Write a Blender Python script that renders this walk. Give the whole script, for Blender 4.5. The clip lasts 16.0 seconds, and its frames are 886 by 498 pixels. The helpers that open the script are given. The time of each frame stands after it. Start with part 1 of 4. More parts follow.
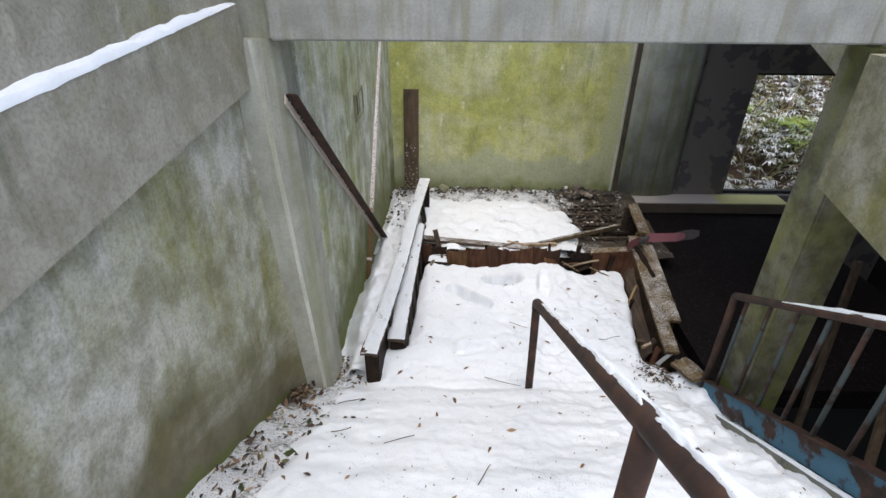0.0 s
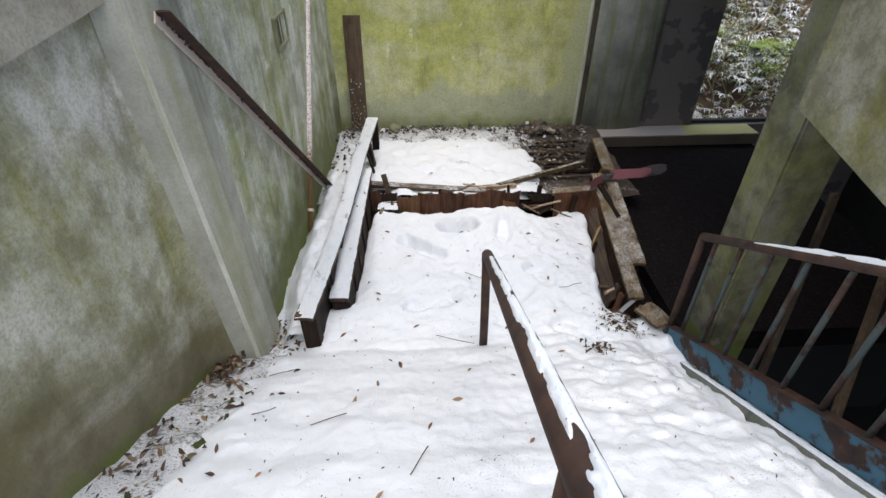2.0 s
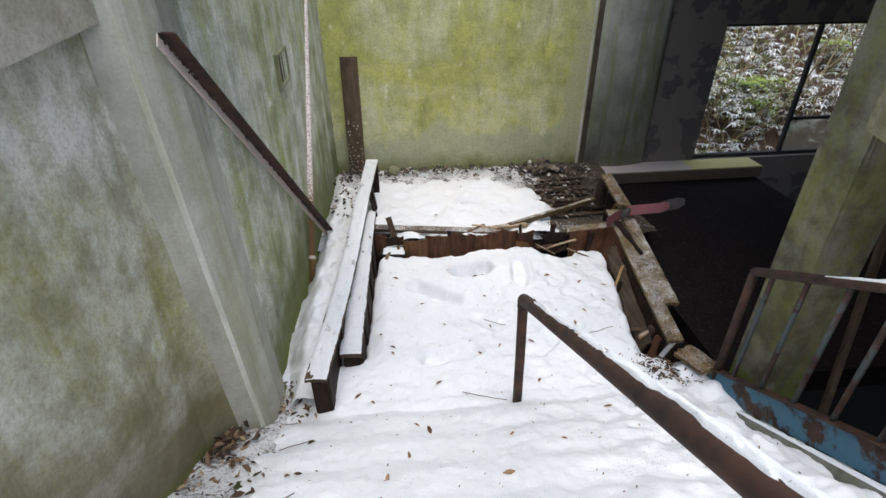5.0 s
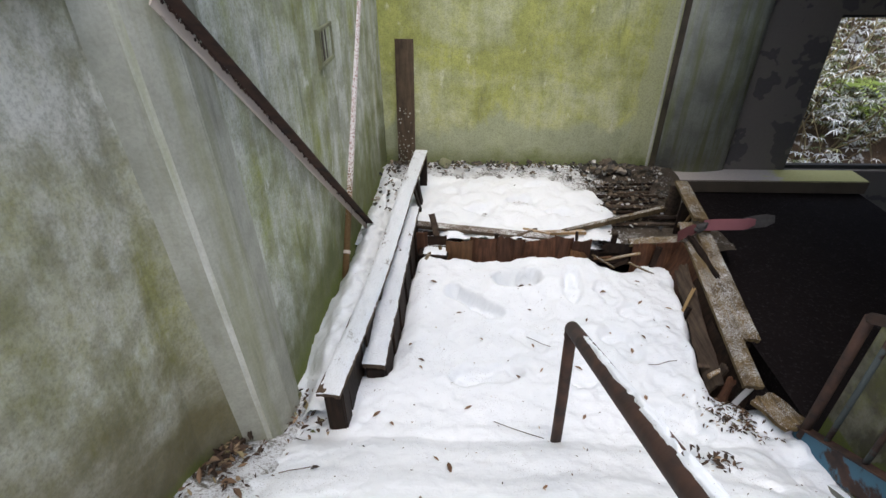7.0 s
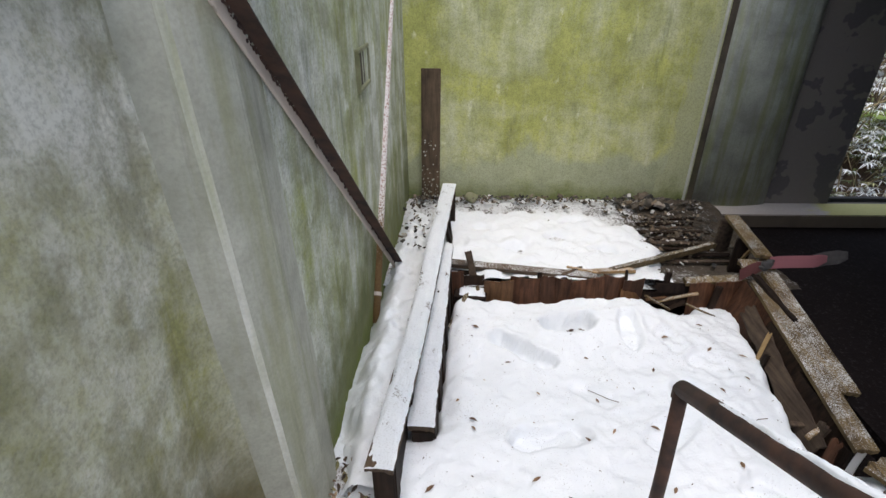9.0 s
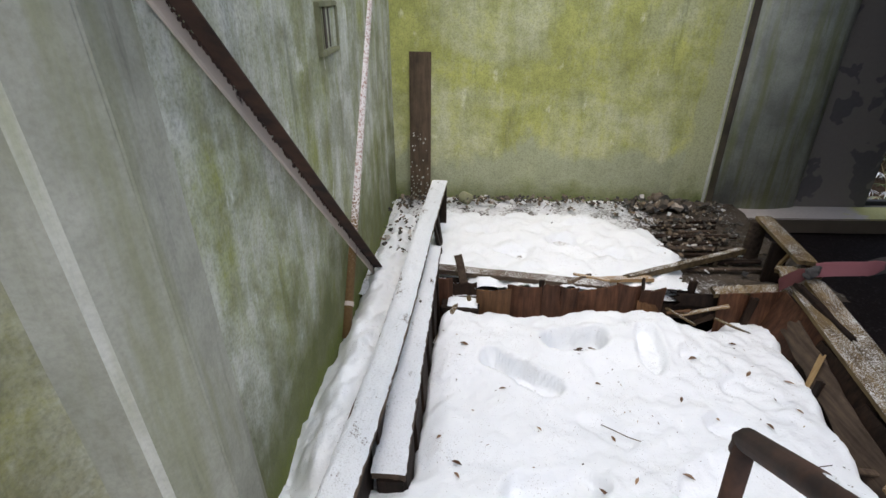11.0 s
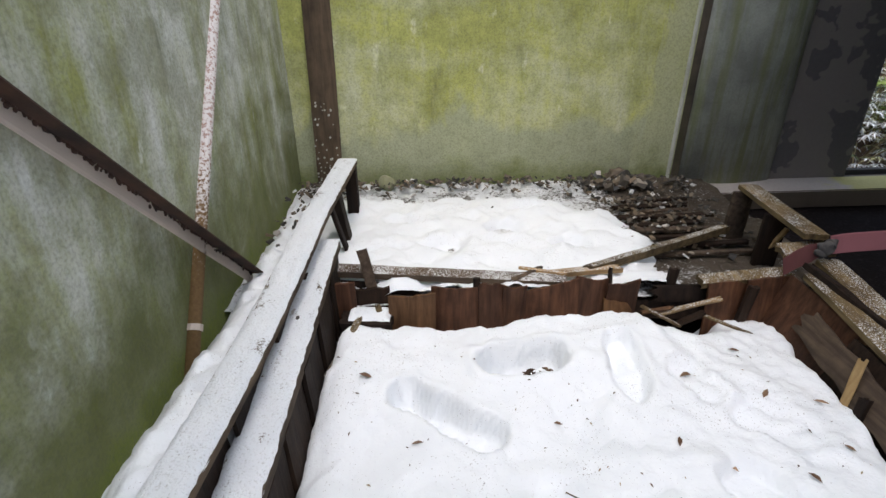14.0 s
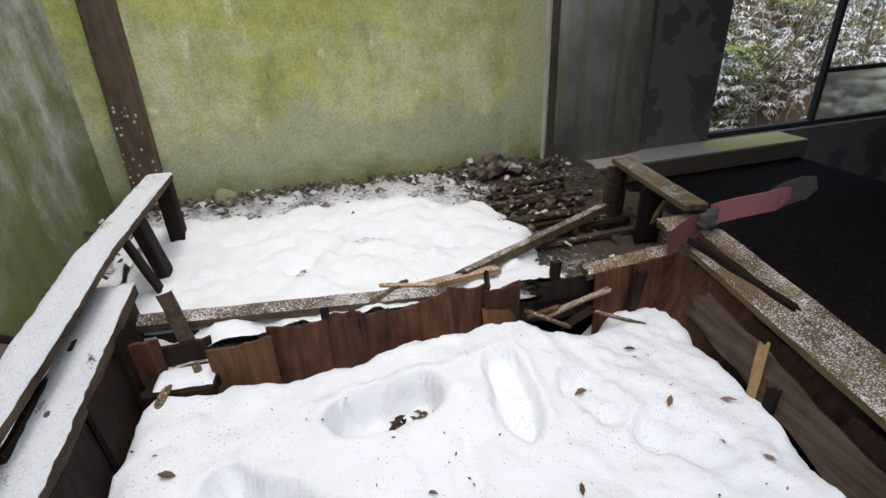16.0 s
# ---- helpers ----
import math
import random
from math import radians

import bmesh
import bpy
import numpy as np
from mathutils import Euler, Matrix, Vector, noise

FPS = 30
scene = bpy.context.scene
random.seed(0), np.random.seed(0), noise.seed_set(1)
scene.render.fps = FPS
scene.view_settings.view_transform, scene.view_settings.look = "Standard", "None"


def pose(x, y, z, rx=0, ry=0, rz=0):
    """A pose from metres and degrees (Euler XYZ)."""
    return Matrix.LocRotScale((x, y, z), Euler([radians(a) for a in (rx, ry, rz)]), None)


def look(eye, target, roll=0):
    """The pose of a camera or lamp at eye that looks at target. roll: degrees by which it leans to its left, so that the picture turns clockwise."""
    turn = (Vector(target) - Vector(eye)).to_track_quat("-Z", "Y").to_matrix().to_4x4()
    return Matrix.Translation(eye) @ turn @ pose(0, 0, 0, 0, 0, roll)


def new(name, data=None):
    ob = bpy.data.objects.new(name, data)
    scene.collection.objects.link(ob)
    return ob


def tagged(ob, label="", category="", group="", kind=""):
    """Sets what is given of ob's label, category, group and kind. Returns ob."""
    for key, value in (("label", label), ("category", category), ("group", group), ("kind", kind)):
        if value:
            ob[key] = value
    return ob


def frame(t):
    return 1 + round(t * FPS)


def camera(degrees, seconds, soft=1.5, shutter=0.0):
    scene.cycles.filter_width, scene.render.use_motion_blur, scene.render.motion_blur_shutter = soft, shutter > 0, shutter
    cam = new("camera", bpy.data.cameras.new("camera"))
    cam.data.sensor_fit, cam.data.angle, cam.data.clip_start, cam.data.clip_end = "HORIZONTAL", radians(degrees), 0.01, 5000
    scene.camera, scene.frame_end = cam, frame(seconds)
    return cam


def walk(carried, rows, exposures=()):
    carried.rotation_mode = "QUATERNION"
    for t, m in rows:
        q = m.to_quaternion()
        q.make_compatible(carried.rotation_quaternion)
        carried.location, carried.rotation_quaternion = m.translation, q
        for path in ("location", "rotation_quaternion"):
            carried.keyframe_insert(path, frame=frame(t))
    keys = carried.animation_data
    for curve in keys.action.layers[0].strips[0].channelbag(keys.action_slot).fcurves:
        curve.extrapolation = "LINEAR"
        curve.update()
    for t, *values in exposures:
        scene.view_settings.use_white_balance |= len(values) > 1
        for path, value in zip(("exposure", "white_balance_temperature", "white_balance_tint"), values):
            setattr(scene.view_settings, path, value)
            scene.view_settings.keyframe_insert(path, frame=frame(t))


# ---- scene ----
cam = camera(82.5, 16.0)
PATH = [
    (0, (0.068, -0.762, 2.987), (0.043, 0.967, 1.982), 0.3),
    (0.5, (0.022, -0.729, 2.855), (0.049, 0.909, 1.707), 0.1),
    (1, (0.097, -0.549, 2.78), (0.127, 1.025, 1.547), 0.2),
    (1.5, (0.273, -0.431, 2.823), (0.3, 1.141, 1.587), -0.1),
    (2, (0.295, -0.374, 2.796), (0.371, 1.229, 1.601), -0.2),
    (2.5, (0.319, -0.229, 2.632), (0.444, 1.405, 1.486), -0.5),
    (3, (0.251, -0.119, 2.613), (0.441, 1.514, 1.474), -0.6),
    (5.3, (-0.031, -0.068, 2.61), (0.104, 1.632, 1.565), -0.6),
    (5.5, (-0.068, -0.053, 2.654), (0.026, 1.647, 1.603), -0.3),
    (6, (-0.07, -0.015, 2.53), (-0.091, 1.694, 1.492), -0.4),
    (6.5, (0.048, 0.165, 2.373), (-0.014, 1.858, 1.31), -0.3),
    (7, (0.149, 0.305, 2.472), (0.087, 1.991, 1.397), -0.3),
    (7.5, (0.074, 0.399, 2.333), (0.023, 2.112, 1.302), -0.1),
    (8, (-0.025, 0.532, 2.302), (-0.064, 2.251, 1.281), -0.1),
    (8.5, (-0.149, 0.596, 2.299), (-0.18, 2.335, 1.312), -0.2),
    (9, (-0.209, 0.636, 2.291), (-0.253, 2.396, 1.343), -0.2),
    (9.5, (-0.146, 0.743, 2.207), (-0.208, 2.522, 1.295), -0.3),
    (9.7, (-0.081, 0.823, 2.136), (-0.16, 2.613, 1.248), -0.5),
    (12, (-0.12, 1.351, 1.81), (-0.158, 3.13, 0.897), 0.4),
    (12.5, (-0.05, 1.535, 1.697), (-0.101, 3.313, 0.783), 0.2),
    (13, (0.047, 1.665, 1.706), (-0.01, 3.445, 0.795), 0.3),
    (13.5, (0.156, 1.786, 1.633), (0.135, 3.574, 0.737), 0.2),
    (14, (0.171, 1.932, 1.447), (0.286, 3.725, 0.569), -0.4),
    (14.5, (0.154, 2.007, 1.477), (0.369, 3.79, 0.596), -0.8),
    (15, (0.174, 2.057, 1.407), (0.499, 3.828, 0.536), -1.3),
    (15.5, (0.308, 2.261, 1.225), (0.687, 4.017, 0.347), -1.8),
    (16, (0.489, 2.364, 1.29), (0.97, 4.087, 0.395), -2.6),
]
walk(cam, [(t, look(eye, target, roll)) for t, eye, target, roll in PATH])

# ---- light ----
world = bpy.data.worlds.new("overcast_sky")
scene.world = world
world.use_nodes = True
wn = world.node_tree.nodes
sky = wn.new("ShaderNodeTexSky")
sky.sky_type = "NISHITA"
sky.sun_disc = False
sky.sun_elevation, sky.sun_rotation = radians(78), radians(175)
sky.air_density, sky.dust_density, sky.ozone_density = 1.0, 4.0, 1.0
wn["Background"].inputs["Strength"].default_value = 0.15
world.node_tree.links.new(sky.outputs[0], wn["Background"].inputs[0])
sun = new("sun", bpy.data.lights.new("sun", "SUN"))
sun.data.energy, sun.data.angle, sun.data.color = 1.0, radians(100), (0.94, 0.985, 1.0)
sun.matrix_world = look((0.9, 1.6, 10.0), (0.7, 2.6, 0.0))
scene.view_settings.exposure = 0.77

# ---- materials ----


class Nodes:
    """A small builder for procedural materials in object space."""

    def __init__(self, name, rough=0.85, metal=0.0):
        self.mat = bpy.data.materials.new(name)
        self.mat.use_nodes = True
        self.tree = self.mat.node_tree
        self.bsdf = self.tree.nodes["Principled BSDF"]
        self.bsdf.inputs["Roughness"].default_value = rough
        self.bsdf.inputs["Metallic"].default_value = metal
        self.tc = self.add("ShaderNodeTexCoord")

    def add(self, kind):
        return self.tree.nodes.new(kind)

    def link(self, a, b):
        self.tree.links.new(a, b)

    def noise(self, scale, detail=6.0, stretch=(1, 1, 1), rough=0.6, shift=0.0, warp=0.0):
        mp = self.add("ShaderNodeMapping")
        mp.inputs["Scale"].default_value = stretch
        mp.inputs["Location"].default_value = (shift, shift * 1.7, shift * 0.6)
        self.link(self.tc.outputs["Object"], mp.inputs["Vector"])
        n = self.add("ShaderNodeTexNoise")
        n.inputs["Scale"].default_value = scale
        n.inputs["Detail"].default_value = detail
        n.inputs["Roughness"].default_value = rough
        n.inputs["Distortion"].default_value = warp
        self.link(mp.outputs[0], n.inputs["Vector"])
        return n.outputs["Fac"]

    def ramp(self, fac, stops):
        r = self.add("ShaderNodeValToRGB")
        el = r.color_ramp.elements
        while len(el) < len(stops):
            el.new(0.5)
        for e, (p, c) in zip(el, stops):
            e.position = p
            e.color = (c, c, c, 1) if not isinstance(c, tuple) else (*c, 1)
        self.link(fac, r.inputs[0])
        return r.outputs[0]

    def mix(self, fac, a, b, blend="MIX"):
        m = self.add("ShaderNodeMix")
        m.data_type, m.blend_type = "RGBA", blend
        for sock, v in ((m.inputs[0], fac), (m.inputs[6], a), (m.inputs[7], b)):
            if isinstance(v, tuple):
                sock.default_value = (*v, 1)
            elif isinstance(v, (int, float)):
                sock.default_value = v
            else:
                self.link(v, sock)
        return m.outputs[2]

    def math(self, op, a, b):
        m = self.add("ShaderNodeMath")
        m.operation = op
        for sock, v in zip(m.inputs, (a, b)):
            if isinstance(v, (int, float)):
                sock.default_value = v
            else:
                self.link(v, sock)
        return m.outputs[0]

    def height(self, lo, hi, slope=0.0):
        """0 at z = lo to 1 at z = hi of the object, or as high above a flight of stairs that climbs by slope against y."""
        s = self.add("ShaderNodeSeparateXYZ")
        self.link(self.tc.outputs["Object"], s.inputs[0])
        r = self.add("ShaderNodeMapRange")
        r.inputs[1].default_value, r.inputs[2].default_value = lo, hi
        z = s.outputs[2]
        if slope:
            z = self.math("SUBTRACT", z, self.math("MAXIMUM", self.math("MULTIPLY", self.math("SUBTRACT", 2.1, s.outputs[1]), slope), 0.0))
        self.link(z, r.inputs[0])
        return r.outputs[0]

    def along(self, lo, hi):
        """0 at x = lo to 1 at x = hi of the object."""
        s = self.add("ShaderNodeSeparateXYZ")
        self.link(self.tc.outputs["Object"], s.inputs[0])
        r = self.add("ShaderNodeMapRange")
        r.inputs[1].default_value, r.inputs[2].default_value = lo, hi
        self.link(s.outputs[0], r.inputs[0])
        return r.outputs[0]

    def random(self):
        return self.add("ShaderNodeObjectInfo").outputs["Random"]

    def island(self):
        return self.add("ShaderNodeNewGeometry").outputs["Random Per Island"]

    def done(self, color, bump=None, strength=0.3, distance=0.01, rough=None):
        if isinstance(color, tuple):
            self.bsdf.inputs["Base Color"].default_value = (*color, 1)
        else:
            self.link(color, self.bsdf.inputs["Base Color"])
        if bump is not None:
            b = self.add("ShaderNodeBump")
            b.inputs["Strength"].default_value = strength
            b.inputs["Distance"].default_value = distance
            self.link(bump, b.inputs["Height"])
            self.link(b.outputs[0], self.bsdf.inputs["Normal"])
        if rough is not None:
            self.link(rough, self.bsdf.inputs["Roughness"])
        return self.mat


def mossy_wall(name, moss, cover, grey, pale, seed, drip=0.38, blot=1.1, low=None, foot_top=0.42, sharp=0.085, low_top=1.5, band=(0.30, 0.85), edge=None, slope=0.0):
    """Plaster with algae: cover sets how much of it is green, drip how streaky it is; low is a tint near the floor,
    where dark both stain and painted shade.
    """
    n = Nodes(name, 0.92)
    big = n.noise(blot, 6, shift=seed, warp=0.6, rough=0.62)
    streak = n.noise(3.0, 6, stretch=(2.2, 2.2, 0.30), shift=seed + 3, rough=0.65)
    mid = n.noise(4.5, 8, shift=seed + 7, rough=0.65)
    speck = n.noise(26, 6, shift=seed + 13, rough=0.7)
    fine = n.noise(75, 4, shift=seed + 1)
    base = n.mix(n.ramp(mid, [(0.40, 0.0), (0.56, 1.0)]), grey, pale)
    field = n.math("ADD", n.math("MULTIPLY", big, 0.9 - drip), n.math("MULTIPLY", streak, drip))
    field = n.math("ADD", field, n.math("MULTIPLY", n.math("SUBTRACT", speck, 0.5), 0.16))
    field = n.math("ADD", field, n.math("MULTIPLY", mid, 0.10))
    green = n.ramp(field, [(cover - sharp, 0.0), (cover + sharp * 0.8, 1.0)])
    mossy = n.mix(n.ramp(mid, [(0.3, 0.0), (0.7, 1.0)]), tuple(c * 0.62 for c in moss), tuple(min(1, c * 1.28) for c in moss))
    col = n.mix(n.math("MULTIPLY", green, 0.9), base, mossy)
    spots = n.ramp(n.noise(7, 4, stretch=(1, 1, 0.55), shift=seed + 11), [(0.64, 0.0), (0.72, 0.6)])
    col = n.mix(spots, col, tuple(min(1, c * 1.3) for c in pale))
    dark = n.ramp(n.noise(2.6, 8, stretch=(2.4, 2.4, 0.4), shift=seed + 17, rough=0.68), [(0.585, 0.0), (0.74, 0.62)])
    col = n.mix(dark, col, (0.085, 0.095, 0.045))
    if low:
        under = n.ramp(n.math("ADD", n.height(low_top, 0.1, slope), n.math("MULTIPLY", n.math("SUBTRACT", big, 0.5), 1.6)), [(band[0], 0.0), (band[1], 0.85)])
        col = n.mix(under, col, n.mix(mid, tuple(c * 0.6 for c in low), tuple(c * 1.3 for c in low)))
    if edge:
        s = n.add("ShaderNodeSeparateXYZ")
        n.link(n.tc.outputs["Object"], s.inputs[0])
        side = n.math("ADD", n.math("SUBTRACT", s.outputs[0], edge), n.math("ADD", n.math("MULTIPLY", s.outputs[2], -0.12), n.math("MULTIPLY", n.math("SUBTRACT", streak, 0.5), 0.5)))
        col = n.mix(n.ramp(side, [(0.0, 0.0), (0.035, 0.8)]), col, n.mix(mid, grey, tuple(c * 0.78 for c in grey)))
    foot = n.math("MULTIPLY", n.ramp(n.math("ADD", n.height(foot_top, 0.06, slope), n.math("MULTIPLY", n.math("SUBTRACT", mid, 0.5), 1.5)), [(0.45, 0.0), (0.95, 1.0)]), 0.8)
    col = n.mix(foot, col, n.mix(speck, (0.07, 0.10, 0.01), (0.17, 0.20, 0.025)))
    col = n.mix(n.ramp(fine, [(0.3, 0.38), (0.56, 0.0)]), col, (0.09, 0.09, 0.06))
    bump = n.math("ADD", n.math("MULTIPLY", fine, 0.35), n.math("ADD", n.math("MULTIPLY", speck, 0.5), mid))
    return n.done(col, bump, 0.5, 0.012)


def stained_concrete(name, light, dark, green, amount, seed):
    n = Nodes(name, 0.88)
    mid = n.noise(3.2, 8, shift=seed)
    streak = n.noise(4.0, 6, stretch=(3, 3, 0.25), shift=seed + 2)
    fine = n.noise(70, 4, shift=seed + 4)
    col = n.mix(n.ramp(mid, [(0.35, 0.0), (0.65, 1.0)]), dark, light)
    col = n.mix(n.ramp(streak, [(0.48, 0.0), (0.66, amount)]), col, green)
    col = n.mix(n.ramp(n.noise(5.0, 5, stretch=(2.5, 2.5, 0.2), shift=seed + 9), [(0.6, 0.0), (0.75, 0.55)]), col, tuple(c * 0.3 for c in dark))
    col = n.mix(n.ramp(fine, [(0.3, 0.2), (0.6, 0.0)]), col, tuple(c * 0.3 for c in dark))
    return n.done(col, n.math("ADD", n.math("MULTIPLY", fine, 0.5), mid), 0.3, 0.012)


def old_wood(name, light, dark, axis=1, snow=0.0, seed=0.0, rough=0.75):
    n = Nodes(name, rough)
    n.bsdf.inputs["Specular IOR Level"].default_value = 0.18
    st = [9.0, 9.0, 9.0]
    st[axis] = 0.7
    grain = n.noise(4.0, 8, stretch=tuple(st), shift=seed, warp=0.3)
    mid = n.noise(5.0, 6, shift=seed + 5)
    col = n.mix(n.ramp(grain, [(0.32, 0.0), (0.68, 1.0)]), dark, light)
    col = n.mix(n.ramp(mid, [(0.45, 0.0), (0.75, 0.7)]), col, tuple(c * 0.35 for c in dark))
    hue = n.mix(n.random(), (0.75, 0.75, 0.78), (1.2, 1.12, 1.0))
    col = n.mix(1.0, col, hue, "MULTIPLY")
    if snow:
        up = n.add("ShaderNodeSeparateXYZ")
        geo = n.add("ShaderNodeNewGeometry")
        n.link(geo.outputs["Normal"], up.inputs[0])
        top = n.ramp(up.outputs[2], [(0.55, 0.0), (0.85, 1.0)])
        dust = n.ramp(n.math("ADD", n.noise(170, 5, shift=seed + 8), n.math("MULTIPLY", n.noise(6, 4, shift=seed + 2), 0.5)), [(0.86 - 0.24 * snow, 0.0), (0.93 - 0.20 * snow, 1.0)])
        col = n.mix(n.math("MULTIPLY", top, dust), col, (0.58, 0.59, 0.59))
    return n.done(col, grain, 0.5, 0.006)


def rust(name, paint=None, cover=0.5, seed=0.0):
    n = Nodes(name, 0.8)
    mid = n.noise(9, 8, shift=seed)
    big = n.noise(3.2, 5, shift=seed + 4)
    col = n.mix(n.ramp(mid, [(0.35, 0.0), (0.68, 1.0)]), (0.020, 0.011, 0.008), (0.075, 0.034, 0.020))
    if paint:
        edge = n.ramp(n.math("ADD", n.math("MULTIPLY", big, 0.65), n.math("MULTIPLY", mid, 0.35)), [(cover - 0.02, 0.0), (cover + 0.02, 1.0)])
        col = n.mix(edge, col, n.mix(mid, tuple(c * 0.8 for c in paint), paint))
    return n.done(col, mid, 0.5, 0.006)


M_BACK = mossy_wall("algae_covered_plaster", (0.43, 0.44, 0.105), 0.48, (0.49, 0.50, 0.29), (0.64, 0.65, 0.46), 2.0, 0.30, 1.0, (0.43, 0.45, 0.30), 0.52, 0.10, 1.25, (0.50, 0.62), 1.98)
# low: green stain near the floor, deepened to paint in the pillar's shadow.
M_LEFT = mossy_wall("grey_green_plaster", (0.235, 0.255, 0.05), 0.525, (0.38, 0.39, 0.32), (0.62, 0.64, 0.60), 9.0, 0.48, 1.1, (0.125, 0.14, 0.034), 0.30, 0.12, 1.35, (0.38, 0.85))
# low: olive-brown stain along the steps, with lens dimming painted into it.
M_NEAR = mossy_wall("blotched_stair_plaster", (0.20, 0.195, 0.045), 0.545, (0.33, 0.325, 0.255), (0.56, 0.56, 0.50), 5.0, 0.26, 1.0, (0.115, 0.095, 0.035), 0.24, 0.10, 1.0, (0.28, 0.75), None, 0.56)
M_PARAPET = mossy_wall("parapet_concrete", (0.20, 0.19, 0.08), 0.60, (0.29, 0.27, 0.215), (0.38, 0.36, 0.30), 21.0, 0.25, 0.9)
M_COLUMN = mossy_wall("mossy_column_concrete", (0.16, 0.165, 0.035), 0.52, (0.085, 0.08, 0.055), (0.21, 0.20, 0.15), 33.0, 0.50, 2.6, None, 0.1)
M_PANEL = mossy_wall("olive_panel_concrete", (0.19, 0.18, 0.05), 0.52, (0.20, 0.185, 0.12), (0.36, 0.34, 0.26), 47.0, 0.30, 2.4, None, 0.1)
M_PILLAR = stained_concrete("pillar_concrete", (0.41, 0.41, 0.345), (0.28, 0.28, 0.225), (0.20, 0.21, 0.09), 0.5, 4.0)
# Pale tone of joint strip and lichen; on the pillar edge, a painted highlight.
M_PALE_LIT = stained_concrete("pale_strip_lit_arris", (0.60, 0.60, 0.54), (0.42, 0.42, 0.35), (0.30, 0.31, 0.18), 0.6, 8.0)
M_BEAM = stained_concrete("beam_concrete", (0.46, 0.46, 0.43), (0.30, 0.30, 0.27), (0.22, 0.22, 0.10), 0.6, 14.0)
M_GREY = stained_concrete("pier_concrete", (0.42, 0.43, 0.37), (0.25, 0.255, 0.225), (0.22, 0.24, 0.09), 0.7, 31.0)
M_JOINT = stained_concrete("dark_brown_joint", (0.11, 0.085, 0.06), (0.04, 0.032, 0.025), (0.06, 0.06, 0.02), 0.5, 51.0)
M_STEP = stained_concrete("step_concrete", (0.24, 0.24, 0.21), (0.13, 0.13, 0.11), (0.09, 0.11, 0.04), 0.6, 41.0)
n_ = Nodes("peeling_dark_paint", 0.7)
pm = n_.noise(3.0, 3, shift=5, warp=0.2)
pf = n_.noise(30, 5)
M_DARKWALL = n_.done(n_.mix(n_.ramp(pm, [(0.545, 0.0), (0.56, 1.0)]), n_.mix(pf, (0.15, 0.13, 0.115), (0.18, 0.157, 0.14)), n_.mix(pf, (0.075, 0.07, 0.066), (0.11, 0.10, 0.095))), pm, 0.2, 0.006)
# Near-black with the slab's shade in it; pale specks imitate grazing reflections.
n_ = Nodes("shade_dark_floor", 0.75)
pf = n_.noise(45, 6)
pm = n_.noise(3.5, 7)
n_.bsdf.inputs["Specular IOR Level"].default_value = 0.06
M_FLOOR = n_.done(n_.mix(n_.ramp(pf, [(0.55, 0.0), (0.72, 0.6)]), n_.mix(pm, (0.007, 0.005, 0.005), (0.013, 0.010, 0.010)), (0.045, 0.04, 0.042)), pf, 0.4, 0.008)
# Daylight painted by face direction: pale top, dark brown front; yellow moss rightward.
n_ = Nodes("sill_concrete_lit_top", 0.8)
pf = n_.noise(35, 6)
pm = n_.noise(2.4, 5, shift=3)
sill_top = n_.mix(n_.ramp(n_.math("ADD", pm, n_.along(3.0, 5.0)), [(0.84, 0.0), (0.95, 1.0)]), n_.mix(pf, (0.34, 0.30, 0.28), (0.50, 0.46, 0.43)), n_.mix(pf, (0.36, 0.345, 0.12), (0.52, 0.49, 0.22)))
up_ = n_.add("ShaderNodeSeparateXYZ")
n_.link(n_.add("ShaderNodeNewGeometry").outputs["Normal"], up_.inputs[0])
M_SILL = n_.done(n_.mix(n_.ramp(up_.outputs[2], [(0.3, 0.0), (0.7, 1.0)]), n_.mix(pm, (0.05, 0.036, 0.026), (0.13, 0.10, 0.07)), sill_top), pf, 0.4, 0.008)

n_ = Nodes("settled_snow", 0.62)
sf = n_.noise(60, 4)
sm = n_.noise(9, 6)
clump = n_.noise(2.6, 4, shift=6)
dirt = n_.ramp(n_.math("ADD", n_.noise(150, 2, shift=3), n_.math("MULTIPLY", clump, 0.34)), [(0.865, 0.0), (0.885, 0.85)])
M_SNOW = n_.done(n_.mix(dirt, n_.mix(sm, (0.70, 0.74, 0.785), (0.795, 0.825, 0.855)), (0.12, 0.095, 0.07)), n_.math("ADD", n_.math("MULTIPLY", sf, 0.22), sm), 0.55, 0.020)
n_ = Nodes("snow_crust_on_wood", 0.7)
sf = n_.noise(130, 4, shift=2)
sm = n_.noise(8, 6, stretch=(1.6, 0.8, 1), shift=8, rough=0.65)
bare = n_.ramp(n_.math("ADD", n_.math("MULTIPLY", sm, 0.8), n_.math("MULTIPLY", sf, 0.35)), [(0.40, 1.0), (0.47, 0.0)])
grain = n_.ramp(sf, [(0.30, 0.55), (0.46, 0.0)])
M_CRUST = n_.done(n_.mix(bare, n_.mix(grain, n_.mix(sm, (0.62, 0.66, 0.70), (0.78, 0.81, 0.84)), (0.36, 0.36, 0.35)), (0.10, 0.075, 0.05)), n_.math("ADD", sf, sm), 0.7, 0.012)
n_ = Nodes("thin_dirty_snow", 0.7)
sf = n_.noise(42, 8, rough=0.72)
sm = n_.noise(4.5, 5, shift=4)
speck = n_.noise(110, 3, shift=9)
thin = n_.ramp(n_.math("ADD", n_.math("MULTIPLY", sf, 0.55), n_.math("MULTIPLY", sm, 0.45)), [(0.405, 0.0), (0.50, 1.0)])
